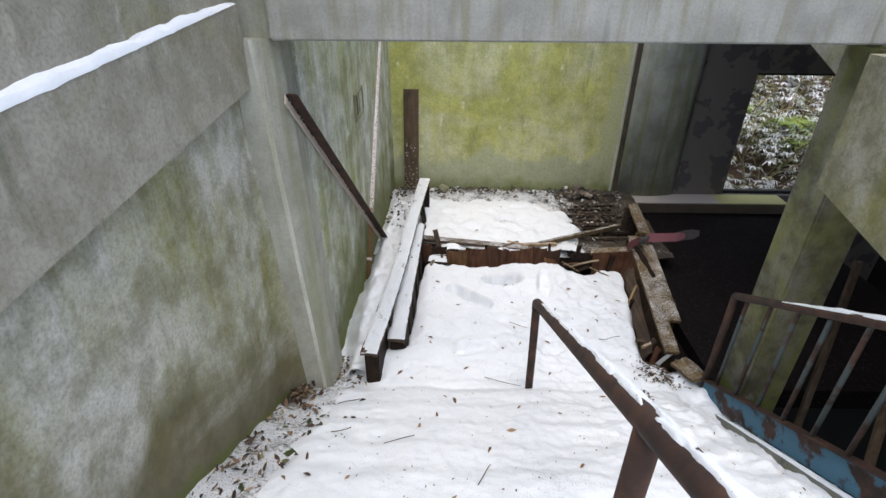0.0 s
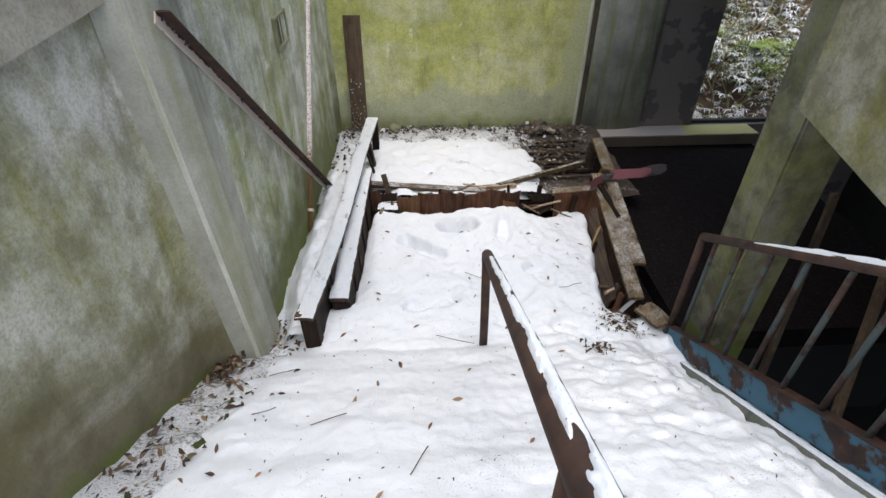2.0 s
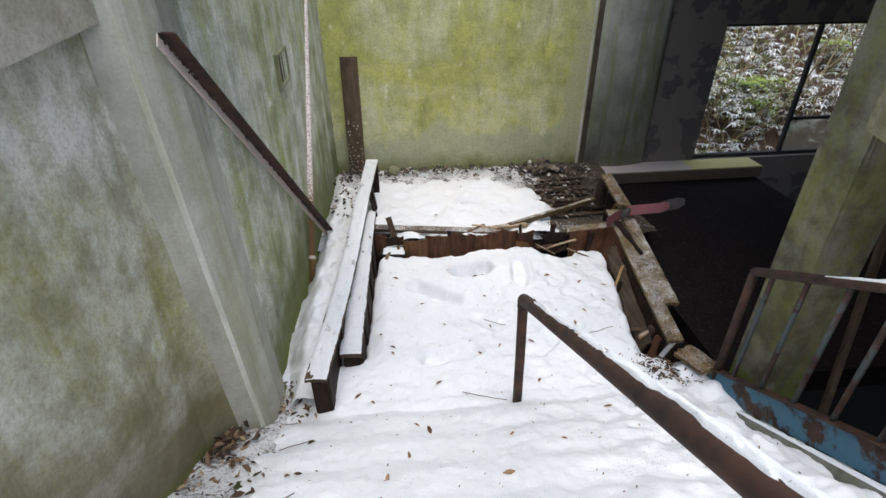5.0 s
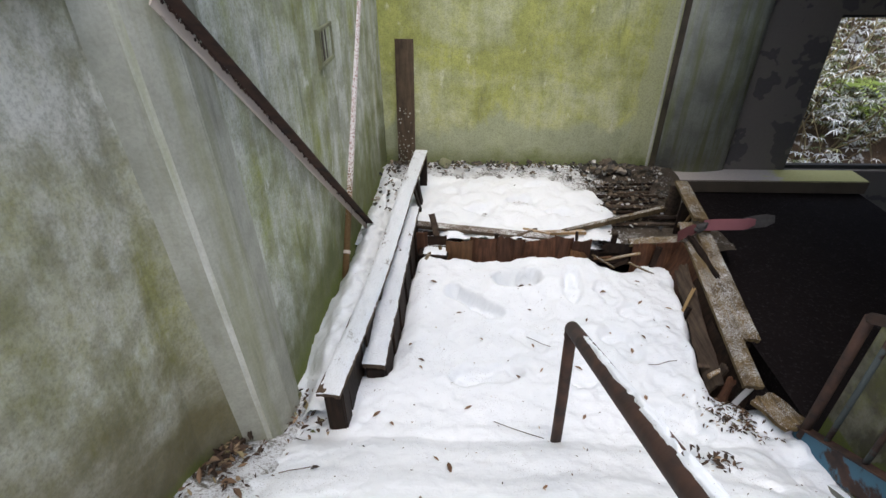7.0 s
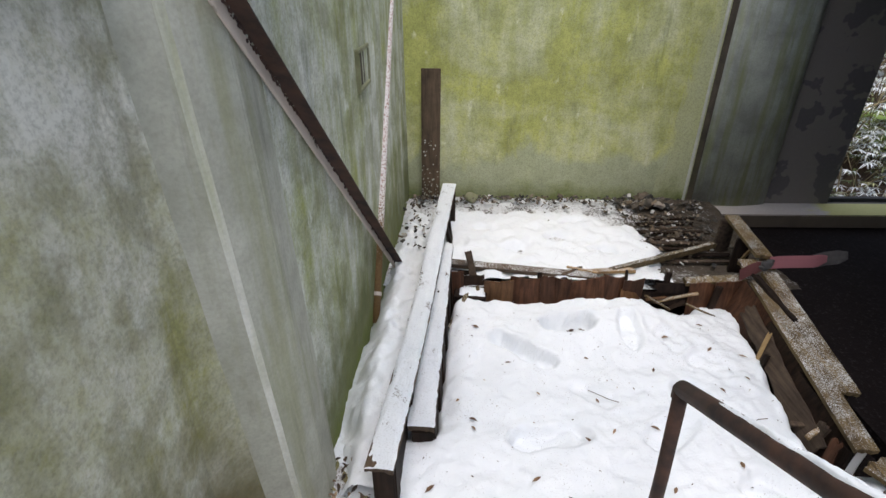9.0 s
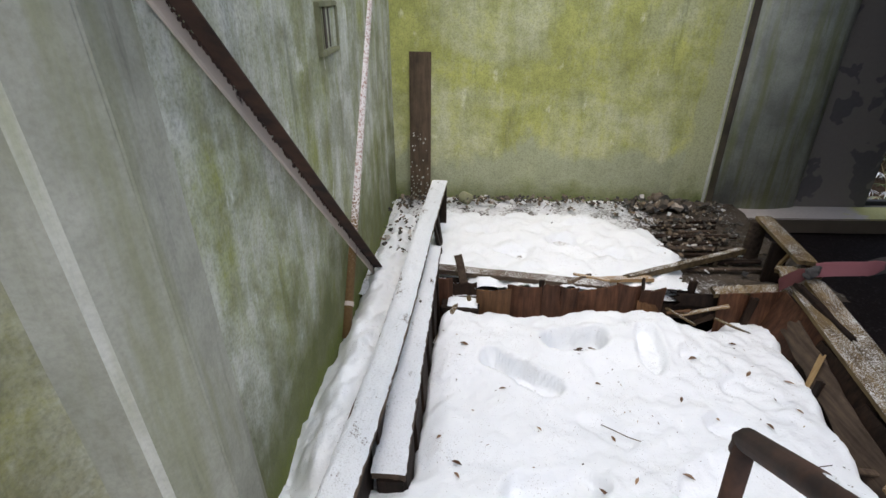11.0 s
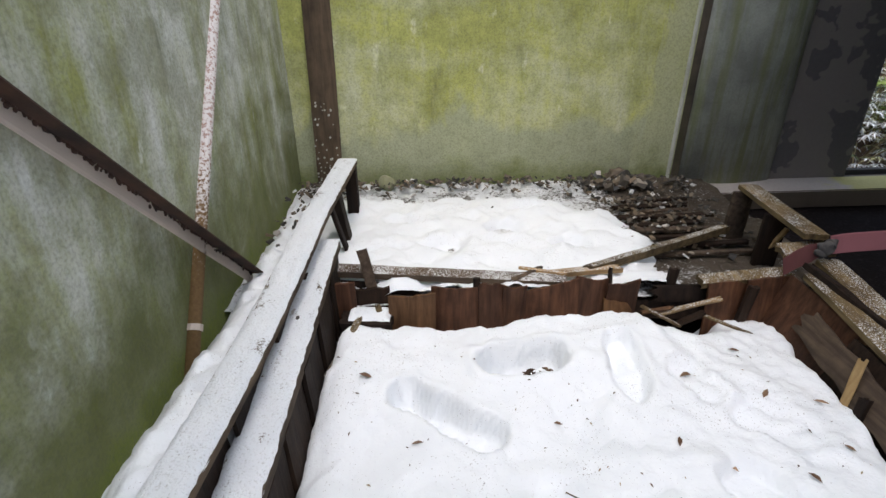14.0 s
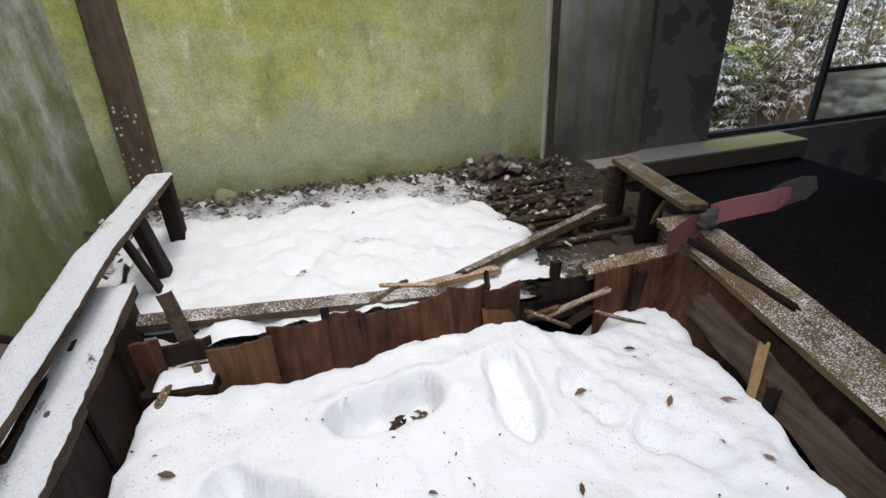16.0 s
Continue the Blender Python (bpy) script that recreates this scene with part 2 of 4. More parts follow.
thin = n_.math("MULTIPLY", thin, n_.ramp(speck, [(0.36, 0.1), (0.44, 1.0)]))
M_THIN = n_.done(n_.mix(thin, n_.mix(sf, (0.06, 0.05, 0.035), (0.17, 0.145, 0.10)), n_.mix(sm, (0.60, 0.63, 0.66), (0.80, 0.82, 0.84))), sf, 0.8, 0.02)
n_ = Nodes("wet_rubble_with_snow", 0.75)
sf = n_.noise(42, 8, rough=0.72)
sm = n_.noise(3.2, 5, shift=4)
thin = n_.ramp(n_.math("ADD", n_.math("ADD", n_.math("MULTIPLY", sf, 0.55), n_.math("MULTIPLY", sm, 0.45)), n_.math("MULTIPLY", n_.along(1.3, 1.9), -0.16)), [(0.405, 0.0), (0.49, 1.0)])
M_RUBBLE = n_.done(n_.mix(thin, n_.mix(sf, (0.015, 0.011, 0.008), (0.10, 0.075, 0.05)), n_.mix(sm, (0.60, 0.63, 0.66), (0.78, 0.80, 0.82))), sf, 0.9, 0.025)
n_ = Nodes("frosted_pole_paint", 0.8)
sf = n_.noise(70, 5)
sm = n_.noise(2.5, 3)
M_POLE = n_.done(n_.mix(n_.ramp(n_.math("ADD", n_.height(0.25, 1.0), n_.math("MULTIPLY", n_.math("SUBTRACT", sf, 0.5), 1.6)), [(0.35, 0.0), (0.6, 1.0)]), n_.mix(sf, (0.10, 0.05, 0.02), (0.26, 0.16, 0.06)), n_.mix(n_.ramp(sf, [(0.42, 0.0), (0.5, 1.0)]), (0.40, 0.26, 0.22), (0.70, 0.66, 0.64))), sf, 0.6, 0.006)

M_PLANK = old_wood("weathered_plank", (0.115, 0.085, 0.06), (0.045, 0.032, 0.024), 1, 0.0, 1.0)
M_PLANK_DUST = old_wood("lichened_plank", (0.175, 0.132, 0.068), (0.06, 0.044, 0.026), 1, 0.26, 2.0)
M_PLY = old_wood("brown_plywood", (0.115, 0.055, 0.031), (0.042, 0.020, 0.013), 2, 0.0, 6.0, 0.6)
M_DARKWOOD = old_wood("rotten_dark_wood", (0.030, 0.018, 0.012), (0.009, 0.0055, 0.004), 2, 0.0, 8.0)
M_SPLIT = old_wood("pale_split_wood", (0.46, 0.33, 0.17), (0.25, 0.16, 0.08), 0, 0.25, 12.0)
M_BOARD = old_wood("brown_board", (0.165, 0.12, 0.08), (0.085, 0.062, 0.042), 2, 0.0, 15.0)
M_RUST = rust("rusted_steel", seed=1.0)
M_RUSTWHITE = rust("rust_over_cream_paint", (0.56, 0.48, 0.41), 0.40, 3.0)
M_BRACE_LIP = rust("rust_lip", seed=7.0)
M_BLUE = rust("rust_over_blue_paint", (0.055, 0.15, 0.22), 0.47, 11.0)
M_BAR = rust("faded_bar_paint", (0.055, 0.070, 0.068), 0.49, 17.0)
M_TAPE = rust("faded_red_tape", (0.23, 0.085, 0.10), 0.2, 5.0)
n_ = Nodes("grey_rag", 0.95)
M_CLOTH = n_.done(n_.mix(n_.noise(30), (0.02, 0.019, 0.019), (0.075, 0.07, 0.07)))
n_ = Nodes("dead_leaf", 0.7)
M_LEAF = n_.done(n_.mix(n_.random(), (0.10, 0.05, 0.025), (0.30, 0.19, 0.11)), n_.noise(60), 0.4, 0.004)
n_ = Nodes("leaf_litter", 0.8)
M_LITTER = n_.done(n_.ramp(n_.island(), [(0.0, (0.03, 0.02, 0.013)), (0.55, (0.075, 0.045, 0.028)), (0.84, (0.19, 0.12, 0.07)), (0.94, (0.40, 0.30, 0.19)), (1.0, (0.09, 0.11, 0.03))]))
n_ = Nodes("moss_clump", 0.9)
M_MOSS = n_.done(n_.mix(n_.noise(40), (0.015, 0.022, 0.006), (0.06, 0.075, 0.015)), n_.noise(90), 0.8, 0.008)
n_ = Nodes("charred_debris", 0.7)
M_CHAR = n_.done(n_.ramp(n_.island(), [(0.0, (0.018, 0.017, 0.016)), (0.4, (0.055, 0.048, 0.04)), (0.82, (0.15, 0.11, 0.07)), (0.92, (0.26, 0.22, 0.17)), (1.0, (0.60, 0.61, 0.62))]), n_.noise(40), 0.5, 0.01)
n_ = Nodes("bamboo_grass_leaf", 0.6)
M_SASA = n_.done(n_.ramp(n_.island(), [(0.0, (0.05, 0.07, 0.02)), (0.22, (0.13, 0.16, 0.045)), (0.38, (0.40, 0.39, 0.20)), (0.50, (0.74, 0.78, 0.78)), (1.0, (0.86, 0.88, 0.90))]))
n_ = Nodes("brush_stem", 0.8)
M_STEM = n_.done(n_.ramp(n_.island(), [(0.0, (0.13, 0.095, 0.05)), (0.7, (0.36, 0.28, 0.15)), (1.0, (0.50, 0.43, 0.26))]))
n_ = Nodes("fern_green", 0.6)
M_FERN = n_.done(n_.mix(n_.noise(6), (0.14, 0.21, 0.025), (0.27, 0.36, 0.06)))
n_ = Nodes("hillside_soil", 0.9)
hm = n_.noise(5, 8)
M_HILL = n_.done(n_.mix(n_.ramp(hm, [(0.56, 0.0), (0.64, 0.9)]), n_.mix(n_.noise(30), (0.022, 0.016, 0.010), (0.13, 0.08, 0.045)), (0.6, 0.62, 0.62)), hm, 0.8, 0.05)
M_FRAME = rust("dark_window_frame", (0.035, 0.034, 0.033), 0.35, 2.0)
n_ = Nodes("dusty_glass", 0.25)
n_.bsdf.inputs["Transmission Weight"].default_value = 0.85
n_.bsdf.inputs["IOR"].default_value = 1.05
M_GLASS = n_.done(n_.mix(n_.noise(8), (0.62, 0.68, 0.60), (0.82, 0.86, 0.80)), n_.noise(20), 0.05, 0.002)
# Near-black colour holds the shade of the stairwell and covered side.
n_ = Nodes("stairwell_shade_black", 0.9)
M_PIT_SHADE = n_.done(n_.mix(n_.noise(4, 6), (0.008, 0.007, 0.0065), (0.018, 0.016, 0.014)), n_.noise(30), 0.2, 0.006)
M_STONE = stained_concrete("lichened_stone", (0.30, 0.30, 0.20), (0.16, 0.16, 0.09), (0.2, 0.22, 0.06), 0.5, 3.0)
M_ALU = Nodes("dull_metal", 0.5, 0.8).done((0.42, 0.42, 0.43))

# ---- builders ----
BASE = {}


def thing(name, base, label, category, group="", kind=""):
    ob = new(name)
    ob.location = base
    BASE[ob] = Vector(base)
    return tagged(ob, label, category, group, kind)


def part(name, bm, material, parent=None, label="", smooth=False):
    """Links a bmesh, in world metres, as one mesh object under a thing or a part."""
    me = bpy.data.meshes.new(name)
    base = BASE.get(parent, Vector()) if parent else Vector()
    if parent:
        bmesh.ops.translate(bm, vec=-base, verts=bm.verts)
    bm.to_mesh(me)
    bm.free()
    me.materials.append(material)
    if smooth:
        me.polygons.foreach_set("use_smooth", [True] * len(me.polygons))
    ob = new(name, me)
    if parent:
        ob.parent = parent
    BASE[ob] = base
    return tagged(ob, label)


def solo(name, bm, material, label, category, group="", kind="", smooth=False):
    """A thing that is one mesh, its origin at the middle of its foot."""
    xs, ys, zs = zip(*[v.co for v in bm.verts])
    base = Vector(((min(xs) + max(xs)) / 2, (min(ys) + max(ys)) / 2, min(zs)))
    bmesh.ops.translate(bm, vec=-base, verts=bm.verts)
    ob = part(name, bm, material, None, "", smooth)
    ob.location = base
    BASE[ob] = base
    return tagged(ob, label, category, group, kind)


def structure(name, bm, material, label, category, smooth=False):
    return tagged(part(name, bm, material, None, "", smooth), label, category, "", "structure")


def box(lo, hi, bm=None, bevel=0.0):
    bm = bm or bmesh.new()
    m = Matrix.LocRotScale([(a + b) / 2 for a, b in zip(lo, hi)], None, [b - a for a, b in zip(lo, hi)])
    vs = bmesh.ops.create_cube(bm, size=1, matrix=m)["verts"]
    if bevel:
        es = list({e for v in vs for e in v.link_edges})
        bmesh.ops.bevel(bm, geom=es, offset=bevel, segments=2, affect="EDGES")
    return bm


def prism(pts, lo, hi, axis="x", bm=None):
    """A polygon in the plane across axis, from lo to hi along it."""
    bm = bm or bmesh.new()
    put = {"x": lambda u, v, w: (w, u, v), "y": lambda u, v, w: (u, w, v), "z": lambda u, v, w: (u, v, w)}[axis]
    a = [bm.verts.new(put(u, v, lo)) for u, v in pts]
    b = [bm.verts.new(put(u, v, hi)) for u, v in pts]
    k = len(pts)
    bm.faces.new(a)
    bm.faces.new(b[::-1])
    for i in range(k):
        bm.faces.new((a[i], b[i], b[(i + 1) % k], a[(i + 1) % k]))
    bmesh.ops.recalc_face_normals(bm, faces=bm.faces)
    return bm


def span(a, b, up=(0, 0, 1)):
    """A matrix at a whose y runs to b and whose z is nearest to up."""
    a, b = Vector(a), Vector(b)
    y = (b - a).normalized()
    x = y.cross(Vector(up)).normalized()
    z = x.cross(y)
    m = Matrix((x, y, z)).transposed().to_4x4()
    m.translation = a
    return m, (b - a).length


def lumber(a, b, width, thick, seed=0, rag=0.0, up=(0, 0, 1), wob=0.003, cuts=14, bm=None, ends=(1, 1)):
    """A worn board from a to b (its upper side's middle line), with ragged ends and uneven edges."""
    rnd = random.Random(seed)
    m, length = span(a, b, up)
    bm = bm or bmesh.new()
    rows = []
    across = 6
    for i in range(cuts + 1):
        y = length * i / cuts
        ring = []
        for j in range(across + 1):
            x = -width / 2 + width * j / across
            yy = y
            if i == 0 and ends[0]:
                yy += rag * rnd.random()
            if i == cuts and ends[1]:
                yy -= rag * rnd.random()
            ed = noise.noise((x * 3 + seed, y * 5, seed * 1.3)) * wob
            side = wob * 1.5 * noise.noise((seed + 9.1 * (j > 3), y * 7, 2.0)) if j in (0, across) else 0
            drop = -0.003 if j in (0, across) else 0
            ring.append((bm.verts.new(m @ Vector((x + side, yy, ed + drop))), bm.verts.new(m @ Vector((x + side, yy, ed - thick)))))
        rows.append(ring)
    for i in range(cuts):
        for j in range(across):
            p, q, r, s = rows[i][j], rows[i][j + 1], rows[i + 1][j + 1], rows[i + 1][j]
            bm.faces.new((p[0], q[0], r[0], s[0]))
            bm.faces.new((s[1], r[1], q[1], p[1]))
        for j, o in ((0, 1), (across, -1)):
            p, s = rows[i][j], rows[i + 1][j]
            bm.faces.new((p[0], s[0], s[1], p[1])[::o])
    for i, o in ((0, -1), (cuts, 1)):
        for j in range(across):
            p, q = rows[i][j], rows[i][j + 1]
            bm.faces.new((p[0], p[1], q[1], q[0])[::-o])
    bmesh.ops.recalc_face_normals(bm, faces=bm.faces)
    return bm


def snow_cap(a, b, width, thick, seed, up=(0, 0, 1), hump=1.0, cuts=60):
    """A rounded, uneven layer of snow on a board or pipe from a to b."""
    m, length = span(a, b, up)
    bm = bmesh.new()
    across, rows = 10, []
    for i in range(cuts + 1):
        y = length * i / cuts
        taper = min(1.0, 8 * i / cuts + 0.25, 8 * (cuts - i) / cuts + 0.25)
        w = width * (1 + 0.10 * noise.noise((y * 9, seed, 0)) + 0.06 * noise.noise((y * 30, seed, 4)))
        ring = []
        for j in range(across + 1):
            u = 2 * j / across - 1
            x = u * w / 2 * (1 + 0.04 * noise.noise((y * 25, u * 3, seed)))
            h = thick * taper * max(0.0, 1 - abs(u) ** (5 - 3 * hump)) ** 0.6 * (1 + 0.45 * noise.noise((y * 8, u * 2, seed + 2)) + 0.2 * noise.noise((y * 30, u * 6, seed)))
            h -= thick * 0.9 * smooth01(0.12, 0.5, noise.noise((y * 5.5, seed * 1.7, u * 0.7)) + 0.35 * noise.noise((y * 24, u * 2, seed))) * (0.15 + hump)
            ring.append(bm.verts.new(m @ Vector((x, y, h))))
        rows.append(ring)
    for i in range(cuts):
        for j in range(across):
            bm.faces.new((rows[i][j], rows[i][j + 1], rows[i + 1][j + 1], rows[i + 1][j]))
    return bm


def tube(points, radius, sides=12, bm=None):
    bm = bm or bmesh.new()
    pts = [Vector(p) for p in points]
    rings = []
    for i, p in enumerate(pts):
        d = (pts[min(i + 1, len(pts) - 1)] - pts[max(i - 1, 0)]).normalized()
        x = d.cross(Vector((0.31, 0.2, 0.93))).normalized()
        y = d.cross(x)
        rings.append([bm.verts.new(p + radius * (math.cos(2 * math.pi * k / sides) * x + math.sin(2 * math.pi * k / sides) * y)) for k in range(sides)])
    for r, s in zip(rings, rings[1:]):
        for k in range(sides):
            bm.faces.new((r[k], r[(k + 1) % sides], s[(k + 1) % sides], s[k]))
    bm.faces.new(rings[0][::-1])
    bm.faces.new(rings[-1])
    bmesh.ops.recalc_face_normals(bm, faces=bm.faces)
    return bm


def sheet(x0, x1, y0, y1, step, height):
    nx, ny = int((x1 - x0) / step) + 1, int((y1 - y0) / step) + 1
    bm = bmesh.new()
    grid = [[bm.verts.new((x0 + (x1 - x0) * i / (nx - 1), y0 + (y1 - y0) * j / (ny - 1), height(x0 + (x1 - x0) * i / (nx - 1), y0 + (y1 - y0) * j / (ny - 1)))) for j in range(ny)] for i in range(nx)]
    for i in range(nx - 1):
        for j in range(ny - 1):
            bm.faces.new((grid[i][j], grid[i + 1][j], grid[i + 1][j + 1], grid[i][j + 1]))
    return bm


def fbm(x, y, s, seed=0.0, octaves=4):
    return sum(noise.noise((x * s * 2**k, y * s * 2**k, seed + k)) / 2**k for k in range(octaves))


def smooth01(a, b, x):
    t = min(1.0, max(0.0, (x - a) / (b - a)))
    return t * t * (3 - 2 * t)


# ---- the stairs and landing ----
SLOPE, RISE, TREAD, FOOT = 0.56, 0.168, 0.30, 2.12
stairs = thing("stairs", (0.5, FOOT, 0.0), "concrete stairs buried under snow, mossy along the wall", "stairs", "", "structure")
for k in range(15):
    y1 = FOOT - 0.02 - k * TREAD
    part("step", box((-1.10, y1 - TREAD - 0.04, k * RISE - 0.25), (1.78, y1, (k + 1) * RISE - 0.19), None, 0.012), M_STEP, stairs)
structure("floor", box((-1.2, FOOT - 0.05, -0.40), (2.30, 6.0, -0.24)), M_FLOOR, "dark landing floor under rotten timber and snow", "floor")
structure("floor_covered", box((2.302, 2.30, -0.30), (4.68, 5.95, -0.10)), M_FLOOR, "bare landing floor of the covered side, shade in its near-black colour", "floor")

RIM0, RIM1 = 1.745, 0.205
PRINTS = [(0.13, 3.52, 0.41, 3.31, 0.078, 0.115), (0.53, 3.70, 0.74, 3.69, 0.092, 0.150), (1.08, 3.74, 1.05, 3.48, 0.070, 0.062),
          (1.31, 3.58, 1.33, 3.43, 0.07, 0.035), (0.20, 2.64, 0.48, 2.66, 0.085, 0.06), (0.62, 3.05, 0.72, 2.95, 0.07, 0.02),
          (0.95, 2.62, 1.10, 2.75, 0.09, 0.04), (1.25, 3.02, 1.33, 2.85, 0.09, 0.045), (1.45, 3.3, 1.55, 3.2, 0.09, 0.03),
          (1.35, 2.35, 1.5, 2.2, 0.10, 0.05)]


def print_depth(x, y):
    d = 0.0
    for ax, ay, bx, by, r, deep in PRINTS:
        ux, uy = bx - ax, by - ay
        t = min(1.0, max(0.0, ((x - ax) * ux + (y - ay) * uy) / (ux * ux + uy * uy)))
        far = math.hypot(x - ax - t * ux, y - ay - t * uy) + 0.032 * noise.noise((x * 8, y * 8, 3)) + 0.004 * noise.noise((x * 25, y * 25, 9))
        d -= deep * (1 - smooth01(r * 0.80, r * 1.08, far)) * (1.15 - 0.5 * t + 0.22 * noise.noise((x * 16, y * 16, 6)))
        d += 0.13 * deep * math.exp(-(((far - r * 1.35) / (0.35 * r)) ** 2))
    return d


def stair_snow(x, y):
    k = (FOOT - y) / TREAD
    whole = math.floor(k)
    f = k - whole
    stepped = (whole + smooth01(0.0, 0.55, f)) * RISE
    plain = max(0.0, k) * RISE + 0.06
    z = (0.20 * stepped + 0.80 * plain) if k > 0 else 0.054
    z += 0.02
    return z


def front_snow(x, y):
    z = stair_snow(x, y) if y < FOOT + 0.1 else 0.05
    if y >= FOOT - 0.15:
        z = z * (1 - smooth01(FOOT - 0.15, FOOT + 0.25, y)) + (0.035 - 0.05 * smooth01(2.4, 3.0, y) + 0.05 * smooth01(3.2, 3.8, y)) * smooth01(FOOT - 0.15, FOOT + 0.25, y)
        z += 0.04 * smooth01(0.4, 1.2, x) * smooth01(2.1, 3.0, y)
    z += 0.028 * fbm(x, y, 2.2, 1.0) + 0.024 * fbm(x, y, 6, 5.0) * (0.4 + 0.6 * smooth01(0.2, 1.2, x)) + 0.007 * fbm(x, y, 22, 8.0, 2)
    z += print_depth(x, y)
    z += (0.022 * fbm(x, y, 9, 81, 3) - 0.02 * smooth01(0.15, 0.4, fbm(x, y, 5, 83, 2))) * smooth01(0.95, 1.35, x) * (1 - smooth01(2.2, 2.6, y))
    z -= 0.10 * smooth01(1.80, 1.95, x) * smooth01(2.1, 2.3, y) * (1 - smooth01(2.5, 2.8, y))
    z -= 0.18 * smooth01(1.70 + 0.05 * fbm(x, y, 4, 9), 2.03, x) * (1 - smooth01(1.8, 2.3, y))
    # the sheet thins out along the wall and sinks at its sides and its far end
    if y < FOOT + 0.3:
        z -= 0.10 * (1 - smooth01(-1.05, -0.62 + 0.12 * fbm(x, y, 3, 7), x))
    else:
        z -= 0.06 * (1 - smooth01(-0.30, -0.14 + 0.03 * fbm(x, y, 5, 2), x)) * smooth01(2.5, 2.9, y)
        rim = RIM0 + RIM1 * (y - 2.6) + 0.03 * fbm(x, y, 4, 3)
        z -= 0.28 * smooth01(rim - 0.07, rim + 0.10, x) * smooth01(2.40, 2.70, y)
        left_rim = -0.275 + 0.07 * (y - 3.2) + 0.02 * fbm(x, y, 6, 71)
        z -= 0.26 * (1 - smooth01(left_rim - 0.06, left_rim + 0.03, x)) * smooth01(2.62, 2.75, y)
        z += 0.03 * fbm(x, y, 4, 44) * smooth01(3.5, 3.9, y)
        z -= 0.10 * smooth01(1.15, 1.75, x) * smooth01(3.25, 3.9, y)
        z -= 0.12 * smooth01(3.96 + 0.06 * fbm(x, 1.0, 3.0, 4), 4.06, y) + 0.10 * smooth01(3.85, 4.0, y) * smooth01(1.25, 1.4, x) * (1 - smooth01(1.6, 1.75, x))
    return z


solo("snow", sheet(-1.06, 2.16, -3.0, 4.10, 0.0175, front_snow), M_SNOW, "trodden white snow over the stairs and landing", "snow", "", "stuff", True)


def back_snow(x, y):
    z = 0.118 + 0.046 * fbm(x, y, 2.6, 11) + 0.034 * fbm(x, y, 7, 15) + 0.008 * fbm(x, y, 24, 19, 2)
    for px, py, deep in ((0.35, 4.75, 0.05), (0.78, 4.95, 0.055), (1.15, 4.7, 0.05), (1.0, 5.3, 0.04), (0.1, 5.15, 0.04)):
        far = math.hypot((x - px) / 1.5, y - py) + 0.03 * noise.noise((x * 9, y * 9, 5))
        z -= 1.5 * deep * (1 - smooth01(0.05, 0.11, far))
    rx = 1.55 + 0.25 * fbm(x, y, 1.7, 18) - 0.35 * smooth01(5.0, 5.6, y)
    z -= 0.16 * smooth01(rx - 0.1, rx + 0.35, x)
    z -= 0.10 * smooth01(5.50 + 0.1 * fbm(x, y, 2, 21), 5.74, y)
    z += 0.03 * math.exp(-(((x - 1.0) / 0.2) ** 2) - (((y - 5.15) / 0.1) ** 2))
    return z


solo("snow", sheet(-0.42, 2.2, 4.16, 5.85, 0.026, back_snow), M_SNOW, "white snow on the rotten floor before the mossy wall", "snow", "", "stuff", True)
structure("rubble_floor", sheet(-0.80, 2.6, 4.14, 5.90, 0.03, lambda x, y: 0.055 + 0.05 * smooth01(5.3, 5.8, y) + 0.03 * fbm(x, y, 6, 30, 5)), M_RUBBLE, "rotten floor crumbs and grit dusted with thin snow", "rubble", True)
solo("snow", sheet(-0.86, -0.44, 2.25, 5.4, 0.02, lambda x, y: -0.30 * smooth01(-0.56 + 0.088 * (y - 2.2), -0.50 + 0.088 * (y - 2.2), x) + 0.04 + 0.20 * smooth01(-0.86 + 0.04 * fbm(1, y, 5, 61), -0.66, x) - 0.11 * smooth01(3.0, 4.2, y) - 0.14 * (1 - smooth01(2.25, 2.8, y)) + 0.05 * fbm(x, y, 9, 3)), M_SNOW, "lumpy snow drift between the mossy wall and the planks", "snow", "", "stuff", True)
structure("stair_edge_litter", sheet(-1.085, -0.45, -3.0, 2.5, 0.03, lambda x, y: (stair_snow(x, y) if y < FOOT else 0.05) - 0.015 - 0.10 * smooth01(-0.85, -0.5, x) + 0.02 * fbm(x, y, 8, 33)), M_THIN, "thin dirty snow and grit along the stair wall", "rubble", True)

# ---- walls ----
LW0, LW1 = (-0.86, 2.2), (-0.72, 5.9)
structure("wall_left", prism([(-1.05, 2.40), (LW0[0], 2.40), (LW1[0], 5.92), (-1.05, 5.92)], -0.4, 3.4, "z"), M_LEFT, "grey plaster wall streaked with green algae", "wall")
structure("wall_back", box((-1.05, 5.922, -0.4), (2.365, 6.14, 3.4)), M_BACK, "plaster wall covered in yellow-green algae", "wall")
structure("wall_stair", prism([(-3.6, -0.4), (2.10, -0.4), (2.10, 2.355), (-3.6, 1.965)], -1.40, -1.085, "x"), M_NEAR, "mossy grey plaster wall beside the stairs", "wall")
structure("parapet", prism([(-3.6, 1.97), (2.05, 2.36), (2.05, 2.775), (-3.6, 2.36)], -1.079, -1.02, "x"), M_PARAPET, "concrete parapet band, snow on its top", "parapet")
solo("snow", snow_cap((-1.048, -3.4, 2.375), (-1.048, 2.02, 2.772), 0.062, 0.028, 3, hump=0.3, cuts=160), M_SNOW, "snow lying on the concrete parapet", "snow", "", "stuff", True)
